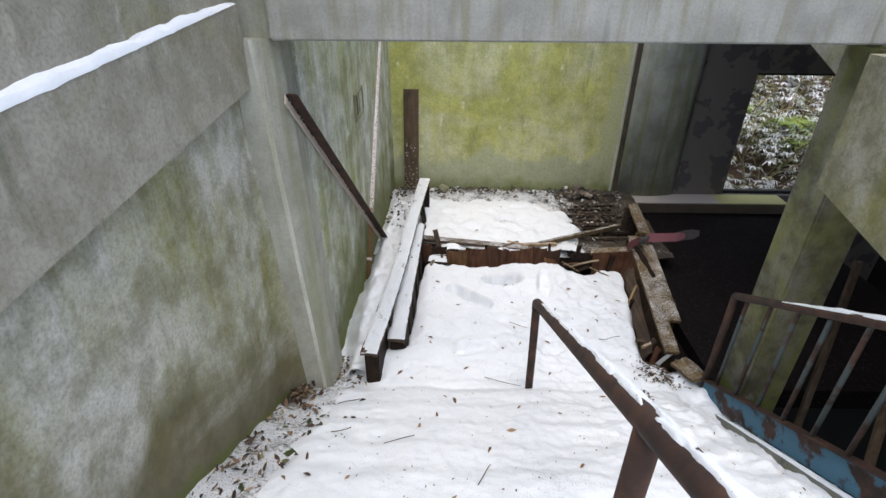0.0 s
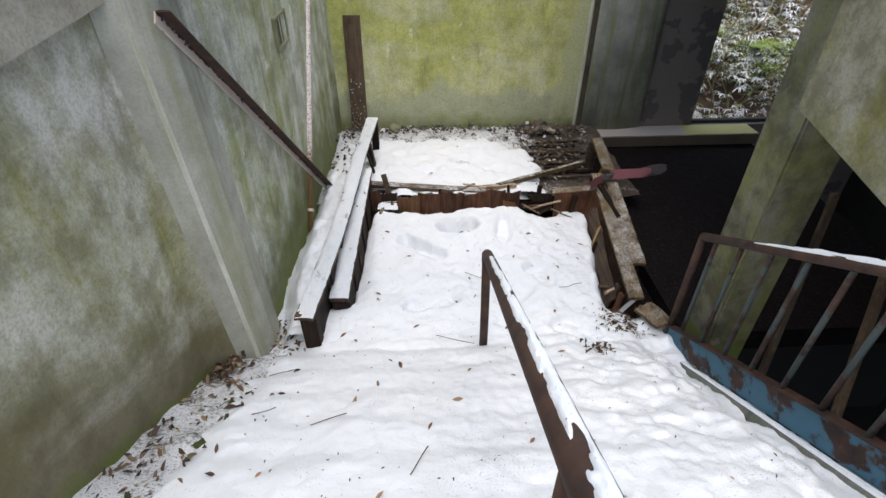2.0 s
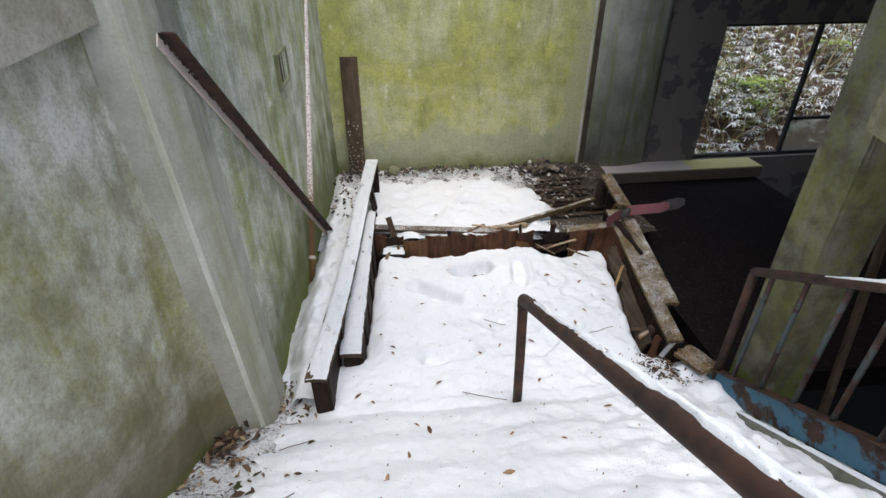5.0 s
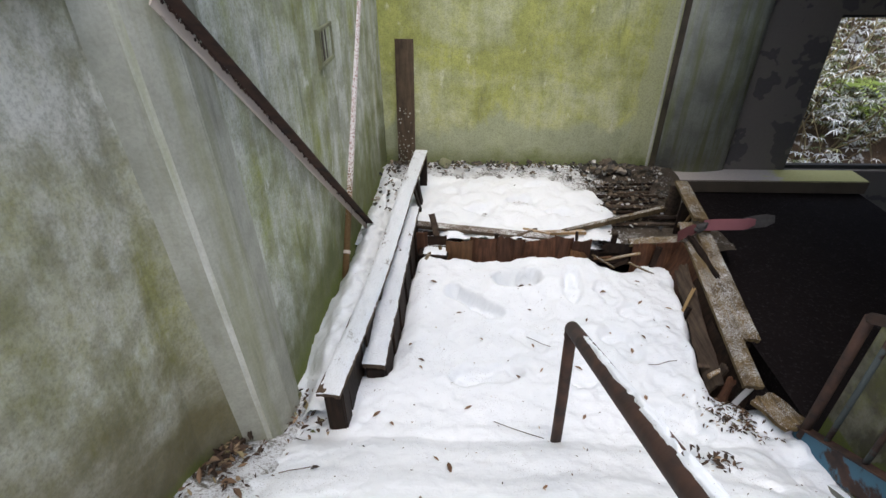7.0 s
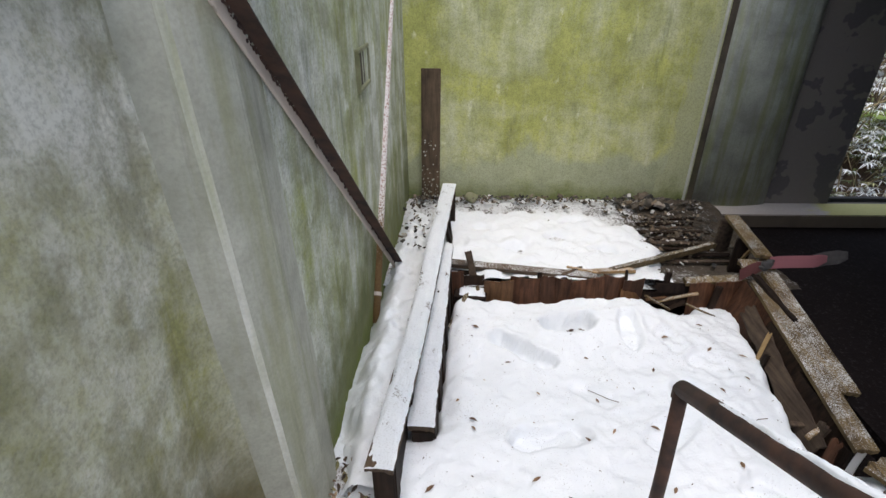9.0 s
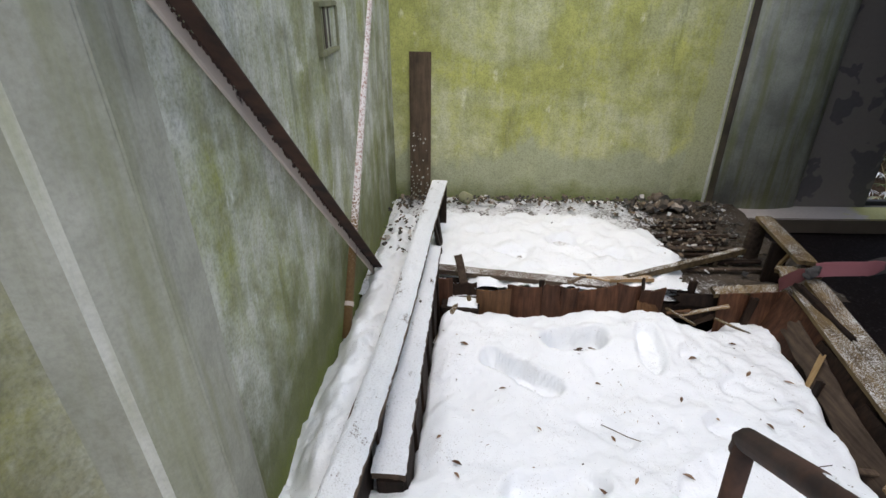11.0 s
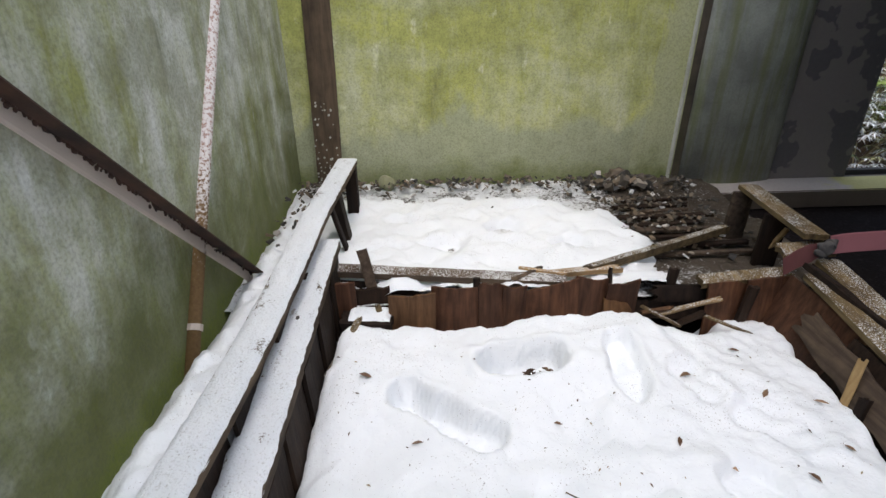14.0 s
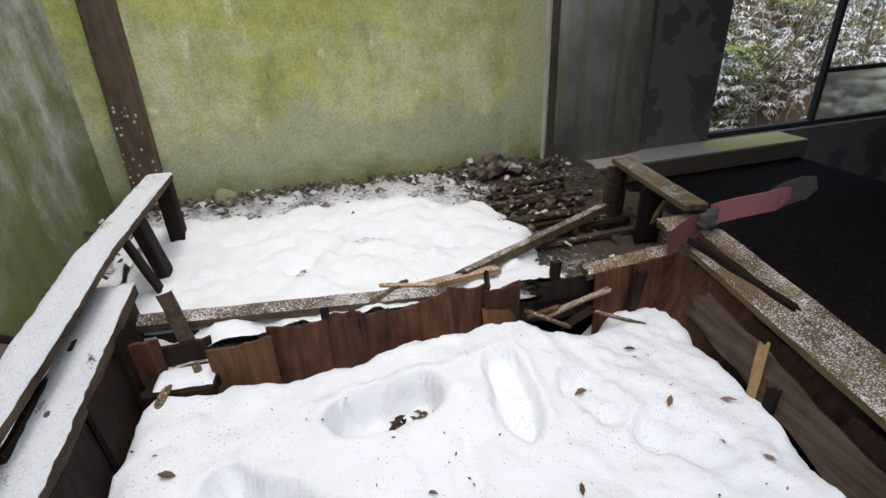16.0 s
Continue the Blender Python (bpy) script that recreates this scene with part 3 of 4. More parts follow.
structure("wall_upper", prism([(-3.6, 1.97), (2.139, 2.362), (2.139, 4.0), (-3.6, 4.0)], -1.30, -1.081, "x"), M_PARAPET, "mossy upper wall behind the parapet", "wall")
bm = bmesh.new()
foot_pts = ((-1.10, 1.74), (-1.02, 1.93), (-0.968, 2.0), (-0.853, 2.05), (-0.793, 2.242), (-0.80, 2.402), (-1.10, 2.402))
head_pts = ((-1.12, 1.80), (-1.115, 1.93), (-1.105, 2.0), (-0.985, 2.05), (-0.882, 2.19), (-0.885, 2.402), (-1.12, 2.402))
rows = []
for k in range(13):
    f = k / 12
    rows.append([bm.verts.new((a[0] + (b[0] - a[0]) * f, a[1] + (b[1] - a[1]) * f, -0.25 + 2.85 * f)) for a, b in zip(foot_pts, head_pts)])
bm.faces.new(rows[-1])
for ra, rb_ in zip(rows, rows[1:]):
    for k in range(7):
        bm.faces.new((ra[k], ra[(k + 1) % 7], rb_[(k + 1) % 7], rb_[k]))
bmesh.ops.recalc_face_normals(bm, faces=bm.faces)
for col, wide in ((3, 0.015), (4, 0.006)):
    line = {r[col] for r in rows}
    bmesh.ops.bevel(bm, geom=[e for e in bm.edges if e.verts[0] in line and e.verts[1] in line], offset=wide, segments=2, affect="EDGES")
for v in bm.verts:
    v.co += 0.003 * noise.noise_vector(v.co * 4)
pillar = structure("pillar_stair", bm, M_PILLAR, "tapered grey concrete pillar, its edge highlight painted pale", "pillar")
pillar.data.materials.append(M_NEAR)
pillar.data.materials.append(M_PALE_LIT)
for p in pillar.data.polygons:
    f = (p.center.z + 0.25) / 2.85
    rx, ry = -0.853 - 0.132 * f, 2.05
    if p.center.x < rx - 0.085:
        p.material_index = 1
    # The ridge bevel takes the pale tone as its highlight in colour.
    elif math.hypot(p.center.x - rx, p.center.y - ry) < 0.03:
        p.material_index = 2
structure("pillar_upper", box((-1.30, 2.14, 2.60), (-0.90, 2.40, 3.4)), M_PILLAR, "upper grey concrete pillar", "pillar")
structure("beam", box((-0.898, 2.10, 2.59), (2.80, 2.40, 3.10), None, 0.01), M_BEAM, "streaked grey concrete beam over the stair foot", "beam")

# joint, round pier and dark wall beside the window
structure("wall_joint", box((2.322, 5.905, -0.2), (2.352, 5.96, 3.4), None, 0.012), M_PALE_LIT, "pale raised strip along the wall joint", "trim")
bm = bmesh.new()
pier = [(2.44 + 0.78 * i / 12, 5.93 - 0.10 * math.sin(math.pi * (0.12 + 0.76 * i / 12))) for i in range(13)]
prism([(2.44, 6.12)] + pier + [(3.22, 6.12)], -0.2, 4.0, "z", bm)
structure("pier", bm, M_GREY, "rounded grey-green concrete pier with dark streaks", "pillar", True)
structure("wall_joint", box((2.367, 5.935, -0.2), (2.438, 6.12, 3.4)), M_JOINT, "dark open joint between wall and pier", "trim")
WT, WB, WL, WR = 1.72, 0.07, 3.94, 6.60
bm = box((3.222, 5.93, -1.6), (WL, 6.14, 4.0))
box((WL, 5.93, WT), (WR, 6.14, 4.0), bm)
box((WL, 5.93, -1.6), (WR, 6.14, WB - 0.02), bm)
structure("wall_window", bm, M_DARKWALL, "dark peeling painted wall round the window", "wall")
structure("window_sill", box((2.45, 5.60, -0.09), (4.72, 5.925, 0.06), None, 0.008), M_SILL, "concrete sill ledge, mossy yellow at right, daylight painted on its top", "sill")
# Added wall: blocks daylight so the covered side stays dark.
structure("wall_right", box((WR, 0.0, -1.6), (WR + 0.2, 6.14, 4.0)), M_PIT_SHADE, "added wall that keeps daylight off the covered side", "wall")
structure("ceiling_covered", box((2.46, 2.30, 3.0), (WR, 6.14, 3.2)), M_PIT_SHADE, "dark slab over the covered side", "ceiling")
structure("wall_lower", box((2.20, 2.60, -1.6), (WR, 2.75, -0.30)), M_PIT_SHADE, "dark wall under the landing", "wall")
structure("floor_lower", box((2.14, -3.6, -1.8), (WR, 5.93, -1.6)), M_PIT_SHADE, "dark floor of the lower flight", "floor")
structure("column", box((2.30, 2.03, -1.6), (2.60, 2.34, 2.589), None, 0.015), M_COLUMN, "mossy concrete column beside the covered landing", "pillar")
structure("parapet_right", prism([(-3.6, 0.60), (2.026, 1.83), (2.026, 2.56), (-3.6, 2.56)], 2.22, 2.36, "x"), M_PANEL, "mossy concrete wall panel above the lower flight", "parapet")
structure("flight_side", prism([(2.62, 2.33), (5.9, 3.6), (5.9, 4.2), (2.62, 3.1)], 2.53, 2.68, "x"), M_PARAPET, "sloped concrete side of an upper flight", "parapet")
# Added wall and slab: they block daylight over the lower flight.
structure("wall_far_right", box((4.9, -3.6, -1.6), (5.1, 2.6, 4.0)), M_PIT_SHADE, "added wall that keeps daylight off the lower flight", "wall")
structure("ceiling_flight", box((2.63, -3.6, 2.6), (4.9, 2.09, 2.8)), M_PIT_SHADE, "added slab that keeps daylight off the lower flight", "ceiling")

# window frame
window = thing("window_1", (5.2, 6.0, WB), "dark metal window frame, mostly without glass", "window", "", "structure")
for lo, hi in (((WL, 5.99, WB - 0.018), (WR, 6.05, WB + 0.025)), ((WL, 5.99, WT - 0.035), (WR, 6.05, WT - 0.002)), ((WL + 0.001, 5.992, WB + 0.025), (WL + 0.03, 6.048, WT - 0.035)), ((WR - 0.04, 5.992, WB + 0.025), (WR - 0.002, 6.048, WT - 0.035))):
    part("window_frame", box(lo, hi), M_FRAME, window)
part("mullion", box((5.17, 5.985, WB + 0.025), (5.215, 6.04, WT - 0.035), None, 0.004), M_FRAME, window)
part("transom", box((5.215, 5.99, 0.52), (WR - 0.04, 6.035, 0.56), None, 0.004), M_FRAME, window)
pane = part("pane", box((5.215, 6.008, WB + 0.025), (WR - 0.04, 6.012, 0.52)), M_GLASS, window, "dusty glass pane")
pane.visible_shadow = False

# ---- timber on the landing ----


def plank_thing(name, a, b, width, thick, seed, material, label, group="", rag=0.02, snow=0.0, hump=0.25, category="plank", sag=0.0):
    mid = (Vector(a) + Vector(b)) / 2
    ob = thing(name, mid - Vector((0, 0, thick)), label, category, group)
    layers = [("board", lumber(a, b, width, thick, seed, rag, cuts=40))] + ([("snow_layer", snow_cap(a, b, width, snow, seed, hump=hump, cuts=200))] if snow else [])
    for name_, bm in layers:
        for v in bm.verts:
            v.co.z -= sag * math.sin(math.pi * min(1.0, max(0.0, (v.co.y - a[1]) / 2.3)))
    part("board", layers[0][1], material, ob)
    if snow:
        part("snow_layer", layers[1][1], M_CRUST, ob, "thin crust of white snow", True)
    return ob


long_plank = plank_thing("plank", (-0.533, 2.118, 0.395), (-0.260, 5.356, 0.485), 0.132, 0.032, 3, M_PLANK, "long sagging weathered plank under a crust of snow", "planks along the wall", 0.02, 0.016, sag=0.075)
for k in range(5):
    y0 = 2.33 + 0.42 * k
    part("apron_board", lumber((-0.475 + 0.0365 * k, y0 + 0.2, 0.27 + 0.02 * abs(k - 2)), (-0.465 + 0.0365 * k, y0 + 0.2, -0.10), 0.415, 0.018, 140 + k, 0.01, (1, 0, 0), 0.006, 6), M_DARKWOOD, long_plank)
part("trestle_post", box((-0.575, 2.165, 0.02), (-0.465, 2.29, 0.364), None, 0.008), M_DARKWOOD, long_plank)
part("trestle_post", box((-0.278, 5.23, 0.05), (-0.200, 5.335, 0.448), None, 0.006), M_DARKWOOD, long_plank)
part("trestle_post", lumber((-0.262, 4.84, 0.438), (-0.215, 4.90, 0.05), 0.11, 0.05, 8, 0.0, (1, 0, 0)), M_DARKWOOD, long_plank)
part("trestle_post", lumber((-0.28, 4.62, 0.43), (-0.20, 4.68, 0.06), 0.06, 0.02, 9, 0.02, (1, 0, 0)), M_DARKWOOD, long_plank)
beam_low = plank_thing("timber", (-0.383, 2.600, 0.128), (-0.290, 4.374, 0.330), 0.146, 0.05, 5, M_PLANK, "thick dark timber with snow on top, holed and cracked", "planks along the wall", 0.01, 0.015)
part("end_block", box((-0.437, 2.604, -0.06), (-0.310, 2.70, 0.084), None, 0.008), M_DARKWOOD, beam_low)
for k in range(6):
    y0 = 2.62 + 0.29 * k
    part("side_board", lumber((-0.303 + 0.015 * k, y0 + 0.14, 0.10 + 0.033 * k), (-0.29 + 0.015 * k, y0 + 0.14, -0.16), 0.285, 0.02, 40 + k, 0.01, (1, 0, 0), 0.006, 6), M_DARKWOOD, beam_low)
bm = bmesh.new()
for k, (y, r) in enumerate(((3.78, 0.030), (3.74, 0.022))):
    bmesh.ops.create_icosphere(bm, subdivisions=2, radius=r, matrix=Matrix.LocRotScale((-0.342 + 0.02 * k, y, 0.268), None, (0.6, 1.1, 0.35)))
part("knot_hole", bm, M_CHAR, beam_low)

# the broken partition across the snow
partition = thing("partition", (0.95, 4.08, -0.12), "broken low partition of splintered brown plywood", "partition")
pieces = ((0.035, 0.27, 0.150, 0.165, M_SPLIT), (0.25, 0.50, 0.165, 0.158, M_PLY), (0.49, 0.62, 0.178, 0.172, M_PLY), (0.61, 0.73, 0.182, 0.172, M_PLY), (0.72, 1.00, 0.125, 0.190, M_PLY), (0.99, 1.16, 0.192, 0.170, M_PLY), (1.14, 1.30, 0.178, 0.190, M_PLY))


def bent_sheet(x0, x1, z0, za, zb, y, seed, thick=0.012):
    bm = bmesh.new()
    cols, rows, front, back = 10, 6, [], []
    for i in range(cols + 1):
        u = i / cols
        x = x0 + (x1 - x0) * u
        yy = y - 0.03 * math.sin(math.pi * u) * (1 if seed % 2 else 0.4) + 0.012 * noise.noise((x * 9, seed, 0))
        top = za + (zb - za) * u + 0.010 * noise.noise((x * 30, seed, 1)) + 0.012 * noise.noise((x * 8, seed, 5))
        fr, bk = [], []
        for j in range(rows + 1):
            z = z0 + (top - z0) * j / rows
            lean = 0.03 * (j / rows) ** 2 * (1 if seed % 3 else -0.5)
            fr.append(bm.verts.new((x, yy + lean, z)))
            bk.append(bm.verts.new((x, yy + lean + thick, z)))
        front.append(fr)
        back.append(bk)
    for i in range(cols):
        for j in range(rows):
            bm.faces.new((front[i][j], front[i + 1][j], front[i + 1][j + 1], front[i][j + 1]))
            bm.faces.new((back[i][j], back[i][j + 1], back[i + 1][j + 1], back[i + 1][j]))
        bm.faces.new((front[i][rows], front[i + 1][rows], back[i + 1][rows], back[i][rows]))
    for i in (0, cols):
        for j in range(rows):
            bm.faces.new((front[i][j], front[i][j + 1], back[i][j + 1], back[i][j]))
    bmesh.ops.recalc_face_normals(bm, faces=bm.faces)
    return bm


M_PLY_PALE = old_wood("tan_plywood", (0.19, 0.105, 0.052), (0.09, 0.047, 0.024), 2, 0.0, 26.0, 0.65)
for k, (x0, x1, za, zb, mt) in enumerate(pieces):
    part("plywood_piece", bent_sheet(x0, x1, -0.22, za, zb, 4.075 + 0.018 * (k % 2), k), M_PLY_PALE if mt is M_SPLIT else mt, partition)
part("plywood_piece", bent_sheet(1.13, 1.28, -0.12, 0.085, 0.06, 4.045, 11), M_PLY_PALE, partition)
right_pieces = ((1.66, 1.86, 0.155, 0.185), (1.84, 2.06, 0.185, 0.205))
for k, (x0, x1, za, zb) in enumerate(right_pieces):
    part("plywood_piece", bent_sheet(x0, x1, -0.20, za, zb, 4.03 - 0.03 * k, 20 + 2 * k), M_PLY, partition)
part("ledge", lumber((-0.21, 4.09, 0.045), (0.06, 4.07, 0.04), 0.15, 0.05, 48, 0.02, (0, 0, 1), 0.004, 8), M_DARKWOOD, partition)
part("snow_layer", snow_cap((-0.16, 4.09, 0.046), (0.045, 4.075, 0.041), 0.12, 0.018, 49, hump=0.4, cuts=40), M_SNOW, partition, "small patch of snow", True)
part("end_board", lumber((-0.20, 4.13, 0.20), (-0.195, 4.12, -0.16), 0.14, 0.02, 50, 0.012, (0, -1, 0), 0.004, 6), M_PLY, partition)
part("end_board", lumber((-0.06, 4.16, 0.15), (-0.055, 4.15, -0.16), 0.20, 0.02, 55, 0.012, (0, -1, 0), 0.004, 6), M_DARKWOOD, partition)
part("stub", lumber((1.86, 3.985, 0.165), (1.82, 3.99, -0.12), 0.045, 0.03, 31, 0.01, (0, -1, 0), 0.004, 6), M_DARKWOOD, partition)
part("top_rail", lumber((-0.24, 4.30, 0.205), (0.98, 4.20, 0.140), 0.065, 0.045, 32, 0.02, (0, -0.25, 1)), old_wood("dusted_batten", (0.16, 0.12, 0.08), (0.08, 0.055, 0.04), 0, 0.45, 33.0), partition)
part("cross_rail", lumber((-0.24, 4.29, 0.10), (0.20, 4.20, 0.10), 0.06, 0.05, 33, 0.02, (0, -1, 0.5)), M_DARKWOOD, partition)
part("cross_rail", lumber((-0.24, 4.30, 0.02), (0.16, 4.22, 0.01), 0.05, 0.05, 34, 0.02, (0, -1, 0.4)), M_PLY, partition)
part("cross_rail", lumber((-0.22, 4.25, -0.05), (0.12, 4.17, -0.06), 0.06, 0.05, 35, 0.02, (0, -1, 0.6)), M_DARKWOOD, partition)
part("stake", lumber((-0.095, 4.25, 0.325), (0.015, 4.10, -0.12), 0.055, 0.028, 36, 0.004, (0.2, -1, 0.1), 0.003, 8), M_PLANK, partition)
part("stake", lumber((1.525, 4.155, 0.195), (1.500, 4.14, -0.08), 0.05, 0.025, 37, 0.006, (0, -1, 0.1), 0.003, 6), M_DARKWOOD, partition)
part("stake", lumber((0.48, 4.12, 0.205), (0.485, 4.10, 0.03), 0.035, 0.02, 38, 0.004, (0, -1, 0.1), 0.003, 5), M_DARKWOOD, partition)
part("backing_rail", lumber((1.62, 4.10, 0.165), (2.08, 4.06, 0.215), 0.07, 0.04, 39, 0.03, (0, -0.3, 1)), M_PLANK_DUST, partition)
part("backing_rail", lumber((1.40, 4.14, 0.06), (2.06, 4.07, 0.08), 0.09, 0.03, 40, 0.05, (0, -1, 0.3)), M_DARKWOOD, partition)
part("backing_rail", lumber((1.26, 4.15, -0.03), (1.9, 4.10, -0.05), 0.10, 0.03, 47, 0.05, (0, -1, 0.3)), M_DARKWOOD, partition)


def stick(name, a, b, width, thick, seed, material, label, category="splinter", group="splinters", up=(0, 0, 1), rag=0.02):
    bm = lumber(a, b, width, thick, seed, rag, up, 0.004, 8)
    return solo(name, bm, material, label, category, group)


stick("batten", (0.70, 4.24, 0.155), (1.32, 4.30, 0.150), 0.05, 0.03, 51, M_SPLIT, "pale freshly split batten lying behind the partition", "batten", "", rag=0.06)
stick("batten", (1.08, 4.27, 0.165), (2.14, 4.72, 0.185), 0.042, 0.05, 52, M_PLANK_DUST, "long dark batten lying across the rotten floor", "batten", "", rag=0.05)
for k, (a, b, w, mt) in enumerate((
    ((0.66, 4.18, 0.15), (0.86, 4.30, 0.17), 0.03, M_PLANK), ((0.72, 4.30, 0.17), (0.98, 4.22, 0.16), 0.022, M_SPLIT), ((1.42, 4.08, -0.02), (1.72, 4.02, 0.10), 0.035, M_SPLIT),
    ((1.32, 4.06, 0.05), (1.52, 3.98, -0.04), 0.02, M_PLANK_DUST), ((1.48, 4.02, -0.06), (1.62, 3.98, 0.05), 0.05, M_DARKWOOD), ((1.34, 4.10, -0.02), (1.50, 4.06, 0.03), 0.03, M_PLY_PALE),
    ((1.60, 3.99, 0.03), (1.82, 3.86, -0.02), 0.018, M_PLANK_DUST), ((0.62, 4.24, 0.16), (0.66, 4.23, 0.06), 0.035, M_DARKWOOD), ((1.20, 4.20, 0.20), (1.21, 4.19, 0.08), 0.035, M_DARKWOOD),
    ((-0.10, 4.02, 0.08), (-0.25, 3.72, -0.06), 0.03, M_PLANK_DUST), ((-0.02, 4.10, 0.10), (0.04, 3.98, -0.1), 0.03, M_PLANK_DUST))):
    stick("splinter", a, b, w, 0.012, 60 + k, mt, "pale splinter of broken wood in the partition" if mt is M_SPLIT else "dark splinter of broken wood in the partition", rag=0.03)

# the right-hand rails
far_rail = thing("plank_trestle", (2.24, 4.4, -0.10), "lichen-flecked plank on upright boards beside the dark floor", "plank")
part("board", lumber((2.275, 4.82, 0.412), (2.190, 4.10, 0.392), 0.115, 0.03, 71, 0.012), M_PLANK_DUST, far_rail)
part("upright", lumber((2.245, 4.78, 0.37), (2.235, 4.78, -0.12), 0.13, 0.03, 72, 0.0, (0, -1, 0), 0.004, 8), M_PLANK, far_rail)
part("upright", lumber((2.21, 4.42, 0.362), (2.19, 4.40, -0.12), 0.12, 0.03, 73, 0.0, (-0.3, -1, 0), 0.004, 8), M_DARKWOOD, far_rail)
part("upright", lumber((2.245, 4.36, 0.30), (2.16, 4.50, -0.1), 0.025, 0.02, 74, 0.0, (0, -1, 0), 0.004, 6), M_SPLIT, far_rail)
part("cross_rail", lumber((2.02, 4.13, 0.305), (2.27, 4.08, 0.335), 0.10, 0.03, 75, 0.03, (0, -0.25, 1), 0.004, 6), M_PLANK_DUST, far_rail)
near_rail = thing("plank_rail", (2.0, 3.2, -0.15), "rotting plank rail dusted with snow beside the dark floor", "plank")
part("board", lumber((2.085, 3.92, 0.275), (1.955, 2.50, 0.115), 0.12, 0.03, 76, 0.012), M_PLANK_DUST, near_rail)
part("board", lumber((2.205, 4.02, 0.300), (2.105, 2.87, 0.155), 0.115, 0.03, 77, 0.02), M_PLANK_DUST, near_rail)
part("cracked_strip", lumber((2.08, 3.98, 0.30), (2.12, 3.45, 0.235), 0.05, 0.03, 78, 0.05, (0.2, 0, 1), 0.012), M_DARKWOOD, near_rail)
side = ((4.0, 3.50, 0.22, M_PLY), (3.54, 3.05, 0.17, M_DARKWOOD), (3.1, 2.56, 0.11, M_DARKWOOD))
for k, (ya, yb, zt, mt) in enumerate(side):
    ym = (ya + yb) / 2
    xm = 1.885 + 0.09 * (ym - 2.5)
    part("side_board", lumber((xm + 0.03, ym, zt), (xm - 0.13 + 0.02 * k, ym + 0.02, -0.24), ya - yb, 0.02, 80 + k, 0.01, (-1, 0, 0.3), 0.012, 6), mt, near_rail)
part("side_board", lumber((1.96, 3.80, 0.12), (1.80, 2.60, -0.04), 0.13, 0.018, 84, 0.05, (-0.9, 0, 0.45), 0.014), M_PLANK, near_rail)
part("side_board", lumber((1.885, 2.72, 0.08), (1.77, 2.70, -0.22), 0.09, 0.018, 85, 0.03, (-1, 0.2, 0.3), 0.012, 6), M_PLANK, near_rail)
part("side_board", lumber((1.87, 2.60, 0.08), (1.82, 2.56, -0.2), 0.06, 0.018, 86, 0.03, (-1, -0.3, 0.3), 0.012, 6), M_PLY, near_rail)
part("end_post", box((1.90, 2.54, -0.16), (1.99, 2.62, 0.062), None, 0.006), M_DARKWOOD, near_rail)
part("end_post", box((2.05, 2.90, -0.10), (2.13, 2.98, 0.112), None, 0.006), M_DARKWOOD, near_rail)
stick("splinter", (1.925, 3.42, 0.18), (1.83, 3.34, -0.10), 0.042, 0.006, 90, old_wood("bare_split_pine", (0.50, 0.35, 0.17), (0.36, 0.23, 0.10), 2, 0, 3.0), "pale split strip of pine hanging from the rail", up=(-1, 0, 0), rag=0.03)
stick("splinter", (1.86, 3.30, 0.09), (1.80, 3.26, -0.16), 0.045, 0.02, 91, M_DARKWOOD, "dark broken stump of board below the rail", up=(-1, 0, 0))
stick("splinter", (1.62, 2.86, -0.04), (1.86, 2.78, 0.0), 0.03, 0.015, 92, M_PLANK, "dark splinter of wood beside the rail")
stick("splinter", (1.76, 2.66, 0.03), (1.90, 2.74, 0.03), 0.03, 0.015, 93, M_SPLIT, "small pale chip of wood on the snow")
rotten = solo("rotten_board", lumber((2.02, 2.52, 0.03), (2.12, 2.26, 0.055), 0.17, 0.03, 94, 0.05, (0, 0, 1), 0.012), M_PLANK_DUST, "rotten grey board end at the rail foot", "board")
solo("metal_strip", lumber((1.80, 2.40, 0.075), (1.96, 2.53, 0.085), 0.035, 0.006, 95, 0.0), M_ALU, "short bent strip of dull metal on the snow", "metal scrap")


def ribbon(name, pts, width, material, label, category, tilt):
    bm = bmesh.new()
    prev = None
    n_pts = len(pts)
    for i, p in enumerate(pts):
        p = Vector(p)
        w = width * (1.0 if i < n_pts - 1 else 0.55)
        off = Vector((-0.1, 0.25 + 0.15 * math.sin(i * tilt), 0.9)).normalized() * w / 2
        thick = Vector((0, 0.004, 0.002))
        cur = [bm.verts.new(q) for q in (p - off, p + off, p + off + thick, p - off + thick)]
        if prev:
            for a in range(4):
                bm.faces.new((prev[a], prev[(a + 1) % 4], cur[(a + 1) % 4], cur[a]))
        else:
            bm.faces.new(cur[::-1])
        prev = cur
    bm.faces.new(prev)
    bmesh.ops.recalc_face_normals(bm, faces=bm.faces)
    return solo(name, bm, material, label, category)


M_TAPE_DARK = rust("dark_red_tape", (0.085, 0.022, 0.022), 0.2, 9.0)
ribbon("tape", [(2.00, 4.03, 0.25), (2.05, 4.02, 0.30), (2.10, 4.01, 0.335), (2.15, 4.0, 0.365)], 0.085, M_TAPE_DARK, "dark red tape hanging from the rail", "tape", 0.7)
ribbon("tape", [(2.17, 3.99, 0.385), (2.22, 3.985, 0.395), (2.28, 3.98, 0.402), (2.36, 3.97, 0.410), (2.46, 3.96, 0.418), (2.50, 3.96, 0.428), (2.55, 3.955, 0.445)], 0.088, M_TAPE, "faded red tape fluttering from the plank rail", "tape", 0.7)
bm = bmesh.new()
